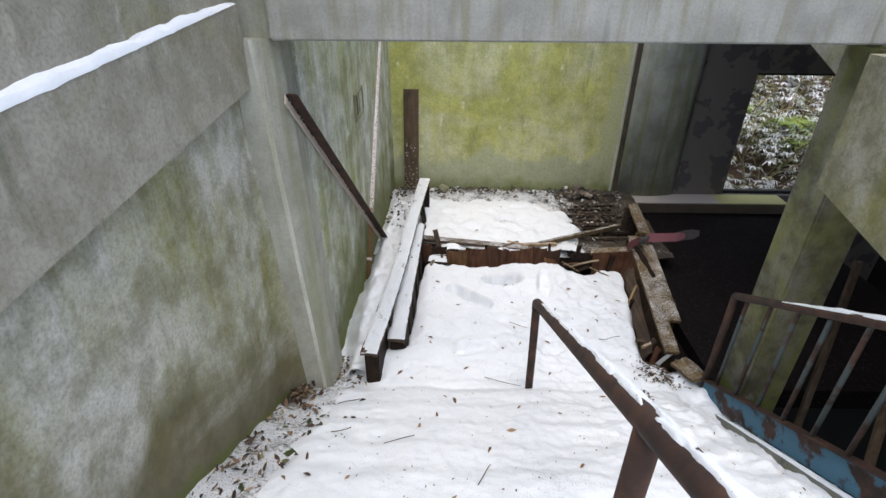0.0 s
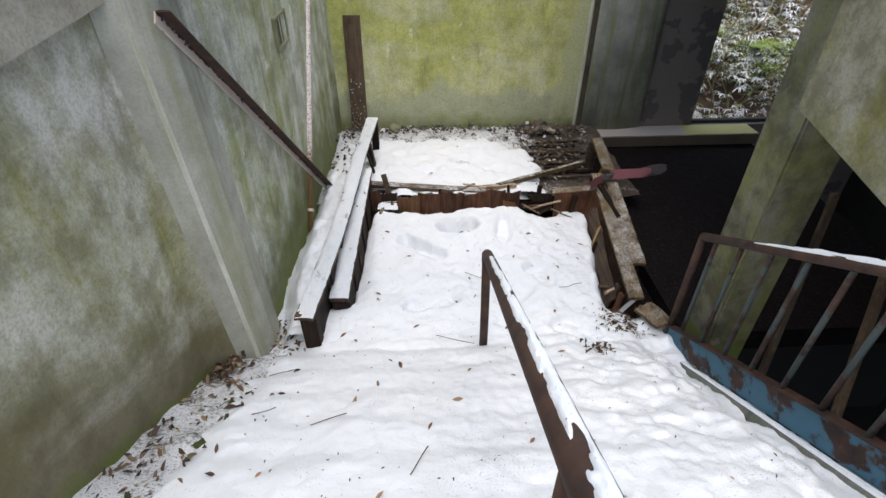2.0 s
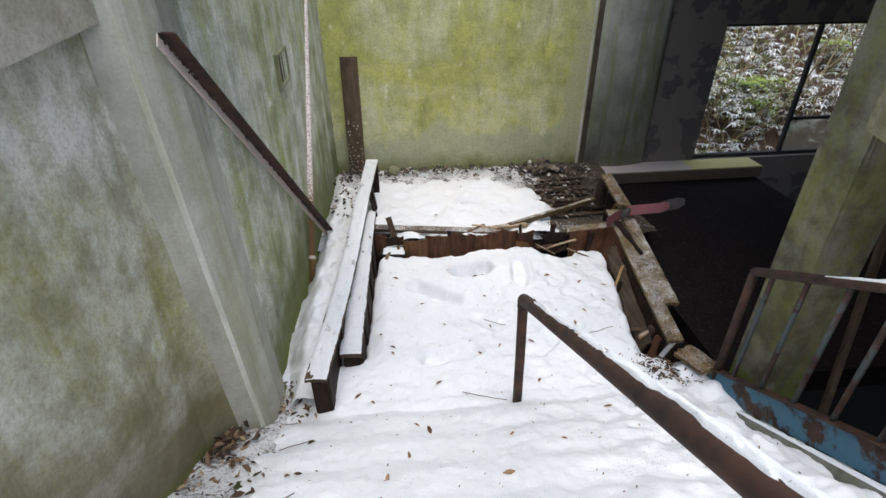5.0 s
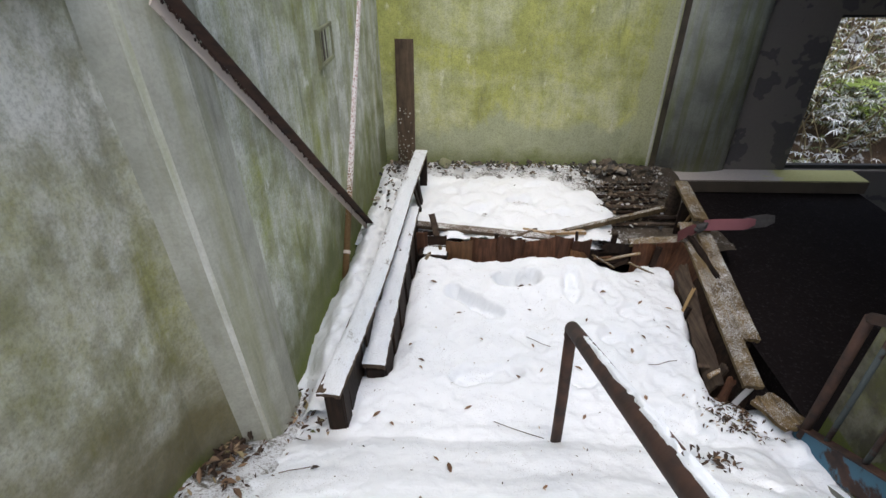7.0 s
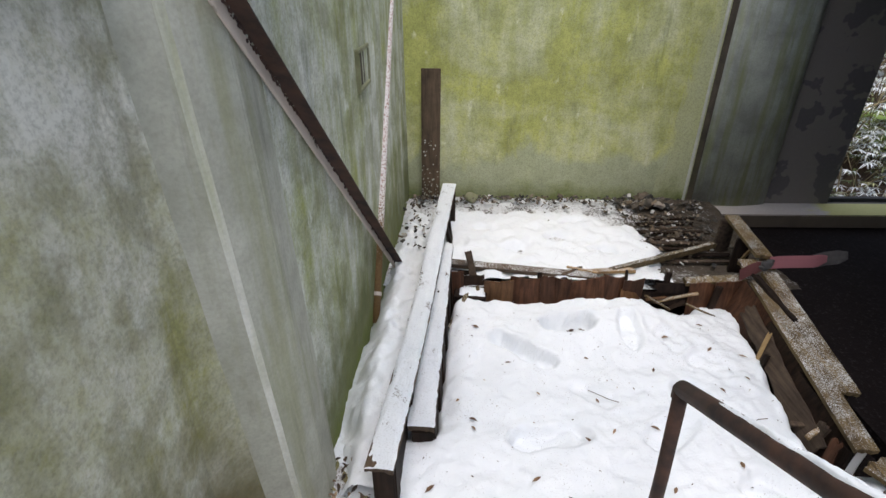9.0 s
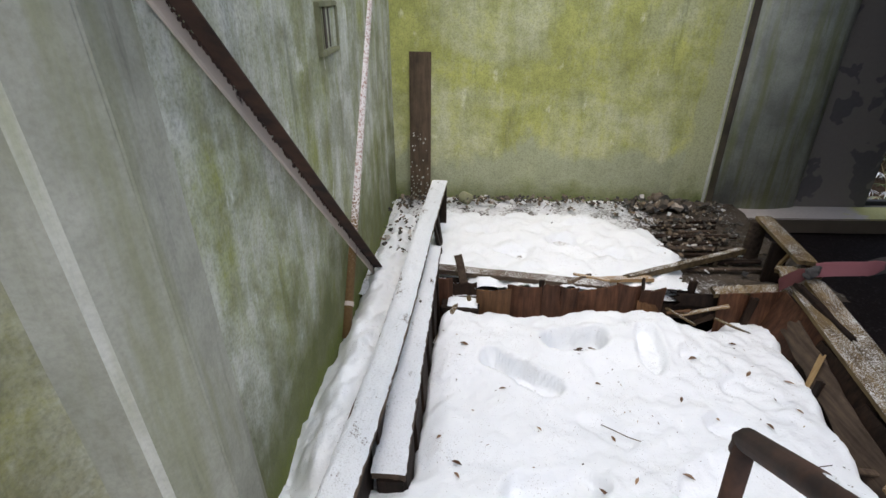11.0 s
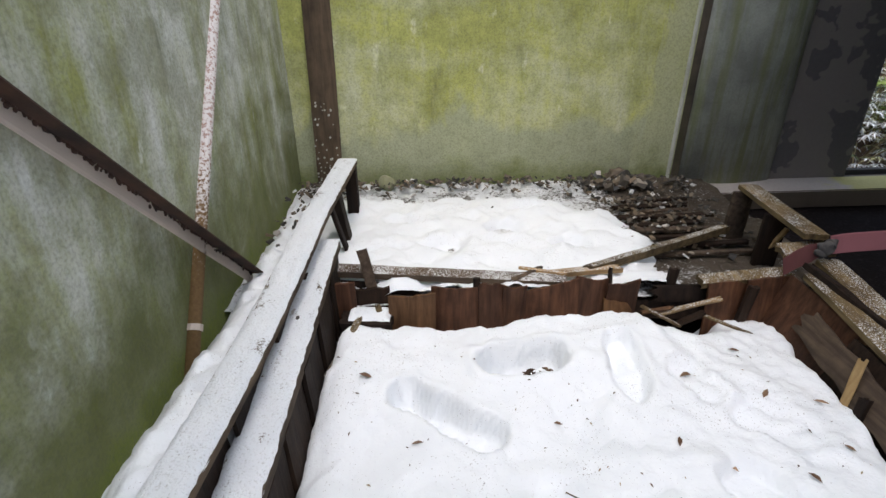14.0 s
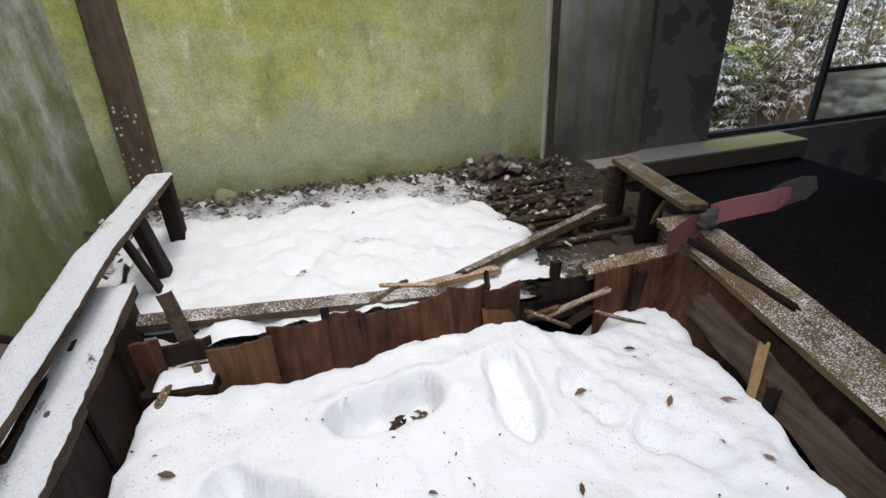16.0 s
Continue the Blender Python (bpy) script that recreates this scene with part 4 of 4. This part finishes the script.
for k, (x, y, z, r) in enumerate(((2.145, 3.985, 0.375, 0.040), (2.175, 3.99, 0.395, 0.032), (2.12, 3.99, 0.35, 0.028))):
    bmesh.ops.create_icosphere(bm, subdivisions=3, radius=r, matrix=Matrix.LocRotScale((x, y, z), Euler((0.4 * k, 0.3, k)), (1.0, 0.7, 1.0)))
for v in bm.verts:
    v.co += 0.018 * noise.noise_vector(v.co * 26)
solo("rag", bm, M_CLOTH, "dark knot of rag tied round the rail", "rag")
ribbon("rag", [(2.47, 3.975, 0.410), (2.55, 3.975, 0.435), (2.64, 3.97, 0.452), (2.70, 3.965, 0.470)], 0.10, M_CLOTH, "dark torn film at the end of the tape", "rag", 0.9)

# ---- leaning things on the left wall ----
brace = thing("brace", (-0.70, 4.40, 0.15), "rusted angle iron brace leaning from pillar to floor", "brace")
ba, bb = Vector((-0.862, 2.10, 2.285)), Vector((-0.722, 4.43, 0.085))
part("flange", lumber(ba, bb, 0.058, 0.008, 101, 0.0, (0.95, 0.0, 0.1), 0.001), M_RUSTWHITE, brace, "cream paint flaking to rust")
bm = lumber(ba + Vector((0.035, 0.022, 0.024)), bb + Vector((0.035, 0.022, 0.024)), 0.062, 0.008, 102, 0.0, (0.1, 0.7, 0.7), 0.002)
part("flange", bm, M_BRACE_LIP, brace, "deeply rusted upper flange")
bm = bmesh.new()
rb = random.Random(5)
for k in range(420):
    t = (k + rb.random()) / 420
    low = 0.030 - 0.022 * rb.random() ** 2 * (0.35 + 0.65 * abs(noise.noise((t * 30, 2.0, 0.0))) * 2)
    p = ba.lerp(bb, t) + Vector((0.001, 0.71 * low, 0.70 * low))
    bmesh.ops.create_icosphere(bm, subdivisions=1, radius=0.004 + 0.008 * rb.random(), matrix=Matrix.LocRotScale(p, None, (0.45, 1.0, 1.0)))
part("rust_scale", bm, M_BRACE_LIP, brace, "flaking rust scale")["kind"] = "stuff"

pole = thing("pole", (-0.79, 3.70, 0.06), "leaning steel pole, frosted white above, rusty below", "pole")
part("shaft", tube([(-0.79 + 0.0175 * k, 3.68 + 0.749 * k, 0.02 + k) for k in (0, 0.5, 1, 2, 3)], 0.031, 12), M_POLE, pole, "", True)
part("clamp", tube([(-0.787, 3.80, 0.18), (-0.787, 3.82, 0.20)], 0.036, 12), M_RUSTWHITE, pole)

board = thing("board", (-0.46, 5.89, 0.12), "brown board leaning upright in the wall corner", "board")
part("plank_face", lumber((-0.455, 5.912, 1.49), (-0.475, 5.85, 0.10), 0.198, 0.03, 121, 0.0, (0, -1, 0), 0.002), M_BOARD, board)
bm = bmesh.new()
rb = random.Random(8)
for k in range(60):
    z = 0.16 + 0.62 * rb.random() ** 1.7
    c = Vector((-0.475 + rb.uniform(-0.085, 0.085), 5.85 + 0.06 * (z - 0.1) / 1.39 - 0.031, z))
    bmesh.ops.create_icosphere(bm, subdivisions=1, radius=rb.uniform(0.004, 0.011), matrix=Matrix.LocRotScale(c, None, (1, 0.3, 1)))
part("lichen_spots", bm, M_PALE_LIT, board, "pale lichen spots")["kind"] = "stuff"

plate = thing("wall_plate", (-0.80, 4.0, 1.66), "small mossy framed vent plate on the wall", "vent")
PX, PY, PZ = -0.800, 3.98, 1.79
for lo, hi in (((PX - 0.03, PY - 0.20, PZ - 0.125), (PX + 0.02, PY + 0.20, PZ - 0.10)), ((PX - 0.03, PY - 0.20, PZ + 0.10), (PX + 0.02, PY + 0.20, PZ + 0.125)), ((PX - 0.03, PY - 0.20, PZ - 0.10), (PX + 0.02, PY - 0.165, PZ + 0.10)), ((PX - 0.03, PY + 0.165, PZ - 0.10), (PX + 0.02, PY + 0.20, PZ + 0.10))):
    part("plate_frame", box(lo, hi, None, 0.004), M_STONE, plate)
for k in range(4):
    y = PY - 0.12 + 0.08 * k
    # Slats take the dark brown to paint the shade inside the vent.
    part("slat", box((PX - 0.02, y - 0.022, PZ - 0.098), (PX + 0.005, y + 0.022, PZ + 0.098), None, 0.003), M_JOINT, plate)

# ---- handrail in the middle of the stairs ----
rail = thing("handrail", (0.69, 2.12, 0.0), "rusty pipe handrail with snow along its top", "handrail")
RA, RB = Vector((0.694, 2.145, 0.862)), Vector((0.391, -1.50, 2.972))
part("top_pipe", tube([RA.lerp(RB, k / 12) for k in range(13)], 0.035, 14), M_RUST, rail, "", True)
part("post", tube([(0.700, 2.10, -0.08), (0.696, 2.115, 0.4), (0.690, 2.142, 0.872)], 0.029, 14), M_RUST, rail, "", True)
part("elbow", tube([RA + Vector((0, 0.004, -0.05)), RA + Vector((0, 0.006, -0.012)), RA + Vector((0, -0.008, 0.006)), RA + Vector((-0.003, -0.04, 0.024))], 0.034, 14), M_RUST, rail, "", True)
p2 = RA.lerp(RB, 0.585)
part("post", tube([(p2.x, p2.y, 1.10), p2 + Vector((0, 0, -0.01))], 0.034, 14), M_RUST, rail, "", True)
part("post", tube([(RB.x, RB.y + 0.04, 1.95), RB + Vector((0, 0.03, -0.02))], 0.031, 14), M_RUST, rail, "", True)
part("snow_layer", snow_cap(RA.lerp(RB, 0.04) + Vector((0.003, 0, 0.028)), RB + Vector((0.003, 0, 0.028)), 0.040, 0.017, 7, hump=0.7, cuts=600), M_SNOW, rail, "clinging strip of snow", True)

# ---- balustrade of the stairs ----
bal = thing("balustrade", (2.12, 2.20, 0.0), "rusty steel balustrade with bars and blue stringer plate", "balustrade")
BX, BY, SL = 2.125, 2.235, 0.56
rt = lambda y, z: (BX, y, z + SL * (BY - y))
part("top_rail", tube([rt(BY - 0.005, 0.885), rt(BY - 0.6, 0.885), rt(-2.6, 0.885)], 0.028, 12), M_RUST, bal, "", True)
part("snow_layer", snow_cap(Vector(rt(BY - 0.45, 0.909)), Vector(rt(-2.5, 0.909)), 0.038, 0.018, 13, hump=0.8, cuts=140), M_SNOW, bal, "strip of snow", True)
part("end_post", tube([(BX, BY, 0.0), (BX, BY, 0.45), (BX, BY, 0.89)], 0.026, 12), M_RUST, bal, "", True)
ys = [2.094 - 0.222 * k for k in range(21)]
for k, y in enumerate(ys):
    part("bar", tube([rt(y, 0.03), rt(y, 0.86)], 0.0145, 8), M_BAR, bal, "", True)
y_end = -2.6
part("stringer_plate", prism([(BY + 0.05, -0.16), (BY + 0.05, 0.035), (y_end, 0.035 + SL * (BY + 0.05 - y_end)), (y_end, -0.16 + SL * (BY + 0.05 - y_end))], BX - 0.014, BX + 0.010, "x"), M_BLUE, bal, "blue paint flaking to rust")
part("stringer_lip", prism([(BY + 0.05, 0.036), (BY + 0.05, 0.048), (y_end, 0.048 + SL * (BY + 0.05 - y_end)), (y_end, 0.036 + SL * (BY + 0.05 - y_end))], BX - 0.03, BX + 0.03, "x"), M_RUST, bal)
structure("kerb", prism([(BY, -0.3), (BY, -0.14), (y_end, -0.14 + SL * (BY - y_end)), (y_end, -0.3 + SL * (BY - y_end))], 2.062, 2.105, "x"), M_STEP, "narrow concrete stair kerb under the balustrade", "kerb")
solo("snow", snow_cap((2.082, 1.95, 0.02), (2.082, -2.5, 0.02 + SL * 4.45), 0.04, 0.012, 17, hump=0.6, cuts=160), M_SNOW, "line of snow on the stair kerb", "snow", "", "stuff", True)

# timber leaning in the dark beyond the balustrade
for k, (a, b, w) in enumerate((((2.75, 1.9, -0.4), (2.95, 2.3, 1.15), 0.05), ((2.7, 1.3, 0.2), (3.05, 1.9, 1.25), 0.06), ((3.1, 1.6, 0.7), (2.75, 0.9, 1.30), 0.10))):
    stick("leaning_batten", a, b, w, 0.03, 130 + k, M_BOARD, "brown batten leaning in the dark stairwell", "batten", "leaning battens", (0, -1, 0.2))

# ---- rubble, leaves ----


def flake(bm, p, size, rnd, flat=0.25):
    m = Matrix.LocRotScale(p, Euler((rnd.uniform(-0.7, 0.7), rnd.uniform(-0.7, 0.7), rnd.uniform(0, 6.3))), (size * rnd.uniform(0.6, 1.5), size * rnd.uniform(0.4, 0.9), size * flat * rnd.uniform(0.5, 1.5)))
    vs = bmesh.ops.create_cube(bm, size=1, matrix=m)["verts"]
    for v in vs:
        v.co += Vector((rnd.uniform(-1, 1), rnd.uniform(-1, 1), rnd.uniform(-1, 1))) * size * 0.18


rnd = random.Random(21)
bm = bmesh.new()
for k in range(520):
    x = rnd.uniform(-0.66, 2.42)
    y = 5.87 - abs(rnd.gauss(0, 0.13)) - (0.10 * rnd.random() if x > 1.2 else 0)
    flake(bm, (x, y, 0.09 + 0.05 * smooth01(5.3, 5.8, y) + 0.02 * rnd.random()), rnd.uniform(0.012, 0.038), rnd)
for k in range(420):
    x, y = rnd.gauss(1.95, 0.25), rnd.gauss(5.2, 0.35)
    if 1.35 < x < 2.45 and 4.25 < y < 5.85:
        flake(bm, (x, y, 0.085 + 0.025 * rnd.random()), rnd.uniform(0.012, 0.04), rnd)
for k in range(60):
    flake(bm, (rnd.gauss(1.85, 0.14), rnd.gauss(5.72, 0.06), 0.13 + 0.05 * rnd.random()), rnd.uniform(0.03, 0.08), rnd, 0.5)
for k in range(70):
    flake(bm, (rnd.uniform(-0.72, -0.45), rnd.uniform(4.6, 5.85), 0.16 + 0.02 * rnd.random()), rnd.uniform(0.015, 0.04), rnd)
solo("rubble", bm, M_CHAR, "blackened chips and burnt debris along the wall foot", "rubble", "", "stuff")
bm = bmesh.new()
for k in range(5):
    bmesh.ops.create_icosphere(bm, subdivisions=3, radius=1, matrix=Matrix.LocRotScale((1.84 + 0.05 * k, 5.78 - 0.035 * k, 0.17 - 0.01 * k), Euler((0.3 * k, 0.5, k)), (0.085 - 0.008 * k, 0.06, 0.075 - 0.01 * k)))
for v in bm.verts:
    v.co += 0.03 * noise.noise_vector(v.co * 14)
solo("charred_lump", bm, M_CHAR, "black charred lump against the wall foot", "debris")
bm = bmesh.new()
bmesh.ops.create_icosphere(bm, subdivisions=3, radius=1, matrix=Matrix.LocRotScale((-0.03, 5.80, 0.15), None, (0.075, 0.05, 0.06)))
for v in bm.verts:
    v.co += 0.02 * noise.noise_vector(v.co * 16)
solo("stone", bm, M_STONE, "small mossy stone at the wall foot", "stone", smooth=True)
for k in range(9):
    y = 4.55 + 0.11 * k + rnd.uniform(-0.02, 0.02)
    x0, x1 = rnd.uniform(1.45, 1.75), rnd.uniform(2.12, 2.35)
    stick("floor_slat", (x0, y + rnd.uniform(-0.03, 0.03), 0.095), (x1, y, 0.10), rnd.uniform(0.03, 0.06), 0.02, 150 + k, M_DARKWOOD if k % 3 else M_PLANK, "charred broken floor slat", "slat", "floor slats", rag=0.08)


def leaf_mesh(bm, p, size, rnd, normal_tilt=0.3):
    m = Matrix.LocRotScale(p, Euler((rnd.uniform(-normal_tilt, normal_tilt), rnd.uniform(-normal_tilt, normal_tilt), rnd.uniform(0, 6.3))), None)
    w = size * rnd.uniform(0.28, 0.42)
    curl = rnd.uniform(0.05, 0.3) * size
    row = []
    for i, (u, ww) in enumerate(((-0.5, 0.03), (-0.22, 0.8), (0.12, 1.0), (0.5, 0.04))):
        row.append([bm.verts.new(m @ Vector((u * size, s * ww * w / 2, abs(s) * curl * ww + 0.1 * size * u * u))) for s in (-1, 0, 1)])
    for a, b in zip(row, row[1:]):
        for s in (0, 1):
            bm.faces.new((a[s], b[s], b[s + 1], a[s + 1]))


def litter_z(x, y):
    edge = (stair_snow(x, y) if y < FOOT else 0.05) - 0.015 - 0.10 * smooth01(-0.85, -0.5, x) + 0.02 * fbm(x, y, 8, 33)
    return max(edge, front_snow(x, y) if x > -1.05 else edge)


bm = bmesh.new()
for k in range(540):
    y = rnd.uniform(-2.2, 2.45)
    x = -1.07 + abs(rnd.gauss(0, 0.20 if y < 1.95 else 0.14))
    if x > -0.42:
        continue
    leaf_mesh(bm, (x, y, litter_z(x, y) + 0.004 + 0.010 * rnd.random()), rnd.uniform(0.02, 0.055) if k % 13 else rnd.uniform(0.055, 0.085), rnd, 0.6)
for k in range(100):
    x, y = -1.05 + abs(rnd.gauss(0, 0.07)), rnd.gauss(1.86, 0.09)
    leaf_mesh(bm, (x, y, litter_z(x, y) + 0.01 + 0.06 * rnd.random()), rnd.uniform(0.035, 0.085), rnd, 0.9)
for k in range(60):
    leaf_mesh(bm, (rnd.gauss(-0.72, 0.08), rnd.gauss(2.25, 0.12), 0.06 + 0.02 * rnd.random()), rnd.uniform(0.03, 0.07), rnd, 0.6)
for k in range(260):
    px, py = rnd.gauss(1.80, 0.09), rnd.gauss(2.34, 0.08)
    leaf_mesh(bm, (px, py, front_snow(px, py) + 0.008), rnd.uniform(0.012, 0.04), rnd, 0.6)
for k in range(44):
    px, py = rnd.uniform(0.60, 0.76), rnd.gauss(3.67, 0.02)
    leaf_mesh(bm, (px, py, front_snow(px, py) + 0.014), rnd.uniform(0.03, 0.06), rnd, 0.7)
for k in range(40):
    leaf_mesh(bm, (rnd.gauss(1.45, 0.06), rnd.gauss(1.90, 0.05), front_snow(1.45, 1.90) + 0.012), rnd.uniform(0.03, 0.06), rnd, 0.6)
for k in range(420):
    px, py = rnd.uniform(-0.75, 1.95), rnd.uniform(-1.2, 3.85)
    if py > 2.5 and not -0.2 < px < 1.75:
        continue
    leaf_mesh(bm, (px, py, front_snow(px, py) + 0.004), rnd.uniform(0.007, 0.022), rnd, 0.4)
solo("leaf_litter", bm, M_LITTER, "brown leaf litter along the stair wall foot", "leaves", "", "stuff")

for k, (x, y, r) in enumerate(((-0.80, 1.42, 0.035), (-0.73, 1.22, 0.03), (-0.78, 1.02, 0.045), (-0.86, 0.66, 0.03), (-0.74, 1.52, 0.022))):
    bm = bmesh.new()
    bmesh.ops.create_icosphere(bm, subdivisions=3, radius=r * 0.8, matrix=Matrix.LocRotScale((x, y, litter_z(x, y)), Euler((0, 0, k * 1.3)), (0.8, 1.3, 0.4)))
    for v in bm.verts:
        v.co += 0.022 * noise.noise_vector(v.co * 30) + 0.008 * noise.noise_vector(v.co * 90)
    solo("moss", bm, M_MOSS, "small clump of green moss on the stair edge", "moss", "moss clumps")
spots = [(-0.18, 2.93), (-0.09, 2.76), (-0.09, 2.69), (0.32, 2.99), (1.25, 3.10), (0.70, 2.67), (1.54, 3.39), (1.62, 3.72), (0.95, 2.72), (0.55, 2.62), (0.68, 2.95), (1.35, 2.9), (0.16, 3.28), (1.1, 3.2), (-0.05, 3.62), (0.22, 2.35), (-0.32, 2.28), (-0.22, 2.2), (0.05, 1.9), (0.12, 1.82), (0.55, 1.65), (0.0, 1.55), (-0.1, 1.35), (0.45, 1.3), (0.8, 1.55), (0.3, 1.05), (-0.4, 0.75), (0.75, 0.9), (0.1, 0.6), (1.2, 1.9), (1.55, 2.5), (1.3, 2.45), (0.9, 2.3), (1.65, 3.1), (1.45, 3.0), (1.75, 3.35), (0.7, 3.35), (1.3, 3.55)]
for k, (x, y) in enumerate(spots):
    bm = bmesh.new()
    leaf_mesh(bm, (x, y, front_snow(x, y) + 0.006), rnd.uniform(0.035, 0.065), rnd, 0.25)
    solo("dead_leaf", bm, M_LEAF, "curled brown dead leaf on the snow", "leaf", "leaves on the snow")
for k, (x, y, a, s) in enumerate(((0.50, 2.18, -0.56, 0.31), (0.72, 2.98, -0.9, 0.22), (-0.2, 1.15, 0.4, 0.18), (0.25, 0.8, 1.2, 0.2), (1.5, 2.75, 0.2, 0.2), (0.2, 0.35, 0.9, 0.22), (-0.62, 1.75, 0.1, 0.16), (-0.85, 1.35, 0.7, 0.15), (-0.55, 1.25, 0.5, 0.12), (-0.9, 0.95, 1.0, 0.2), (-0.7, 2.05, -0.8, 0.14))):
    pts = [(x + s * (u - 0.5) * math.cos(a), y + s * (u - 0.5) * math.sin(a), front_snow(x + s * (u - 0.5) * math.cos(a), y + s * (u - 0.5) * math.sin(a)) + 0.008 + 0.02 * u) for u in (0, 0.35, 0.7, 1)]
    solo("twig", tube(pts, 0.0024, 6), M_PLANK, "thin dead twig on the snow", "twig", "twigs on the snow")

# ---- the hillside outside the window ----


def hill(x, y):
    return -0.9 + 0.80 * max(0.0, y - 6.9) + 0.35 * fbm(x, y, 0.6, 50)


structure("hillside", sheet(2.0, 22.0, 6.3, 18.0, 0.25, hill), M_HILL, "steep wooded bank of leaf mould and patchy snow", "hillside", True)
structure("ground", sheet(-60.0, 80.0, 18.0, 120.0, 4.0, lambda x, y: 7.5 + 0.25 * (y - 18) + 2 * fbm(x, y, 0.05, 3)), M_HILL, "snowy hillside beyond", "ground", True)
bm = bmesh.new()
stems = bmesh.new()
rnd = random.Random(77)
for k in range(5600):
    x, y = rnd.uniform(3.2, 12.5), 7.0 + 5.2 * rnd.random() ** 1.4
    x += (y - 7) * 0.55
    if fbm(x, y, 0.9, 91, 3) < -0.28:
        continue
    z = hill(x, y)
    h = rnd.uniform(0.15, 0.60)
    top = Vector((x + rnd.gauss(0, 0.10), y - rnd.uniform(0.0, 0.25), z + h))
    if k % 3 == 0:
        tube([(x, y, z), top], 0.004, 4, stems)
    for j in range(rnd.randint(2, 3)):
        c = bm.verts.new(top + Vector((rnd.gauss(0, 0.09), rnd.gauss(0, 0.09), -0.12 * j + rnd.uniform(-0.05, 0.05))))
        turn = rnd.uniform(0, 6.3)
        for b in range(rnd.randint(5, 7)):
            ang = turn + b * 1.05 + rnd.uniform(-0.25, 0.25)
            d = Vector((math.cos(ang), math.sin(ang), 0))
            s = Vector((-d.y, d.x, 0))
            ln, w = rnd.uniform(0.06, 0.13), rnd.uniform(0.007, 0.013)
            drop = rnd.uniform(0.25, 0.8) * ln
            m1 = c.co + d * ln * 0.45 - Vector((0, 0, drop * 0.25))
            tip = bm.verts.new(c.co + d * ln - Vector((0, 0, drop)))
            bm.faces.new((c, bm.verts.new(m1 + s * w), tip, bm.verts.new(m1 - s * w)))
solo("bamboo_grass", bm, M_SASA, "snow-dusted bamboo grass on the bank outside", "undergrowth", "", "stuff")
for k in range(190):
    x, y = rnd.uniform(4.0, 12.0), rnd.uniform(7.2, 10.5)
    z = hill(x, y)
    d = Vector((rnd.gauss(0, 0.5), rnd.gauss(-0.2, 0.3), rnd.uniform(0.6, 1.6)))
    a = Vector((x, y, z))
    tube([a, a + d * 0.5 + Vector((rnd.gauss(0, 0.08), 0, 0.05)), a + d], rnd.uniform(0.004, 0.012), 5, stems)
solo("brush", stems, M_STEM, "tangle of dry brown stems and vines outside", "undergrowth", "", "stuff")


def fern(x, y, z, size, seed):
    ob = thing("fern", (x, y, z), "bright green fern on the bank outside", "fern", "ferns outside")
    r = random.Random(seed)
    for k in range(7):
        bm = bmesh.new()
        ang = 2 * math.pi * k / 7 + r.uniform(-0.3, 0.3)
        ln = size * r.uniform(0.8, 1.2)
        d = Vector((math.cos(ang), math.sin(ang), 0))
        s = Vector((-d.y, d.x, 0))
        for i in range(14):
            u = i / 14
            c = Vector((x, y, z)) + d * ln * u + Vector((0, 0, ln * (0.75 * u - 1.45 * u * u)))
            w = ln * 0.24 * math.sin(math.pi * min(1, 0.18 + 0.85 * u)) ** 0.8
            for sg in (-1, 1):
                tip = c + s * sg * w + d * w * 0.25 - Vector((0, 0, 0.15 * w))
                vs = [bm.verts.new(q) for q in (c, c + d * 0.012 + (tip - c) * 0.5 + d * 0.014, tip, c + (tip - c) * 0.5 - d * 0.016)]
                bm.faces.new(vs)
        part("frond", bm, M_FERN, ob)["kind"] = "stuff"


for k, (x, y, size) in enumerate(((5.85, 8.0, 0.62), (6.35, 8.15, 0.55), (5.95, 7.75, 0.4), (7.7, 8.6, 0.5), (5.2, 8.3, 0.4))):
    fern(x, y, hill(x, y) + 0.50, size, k)
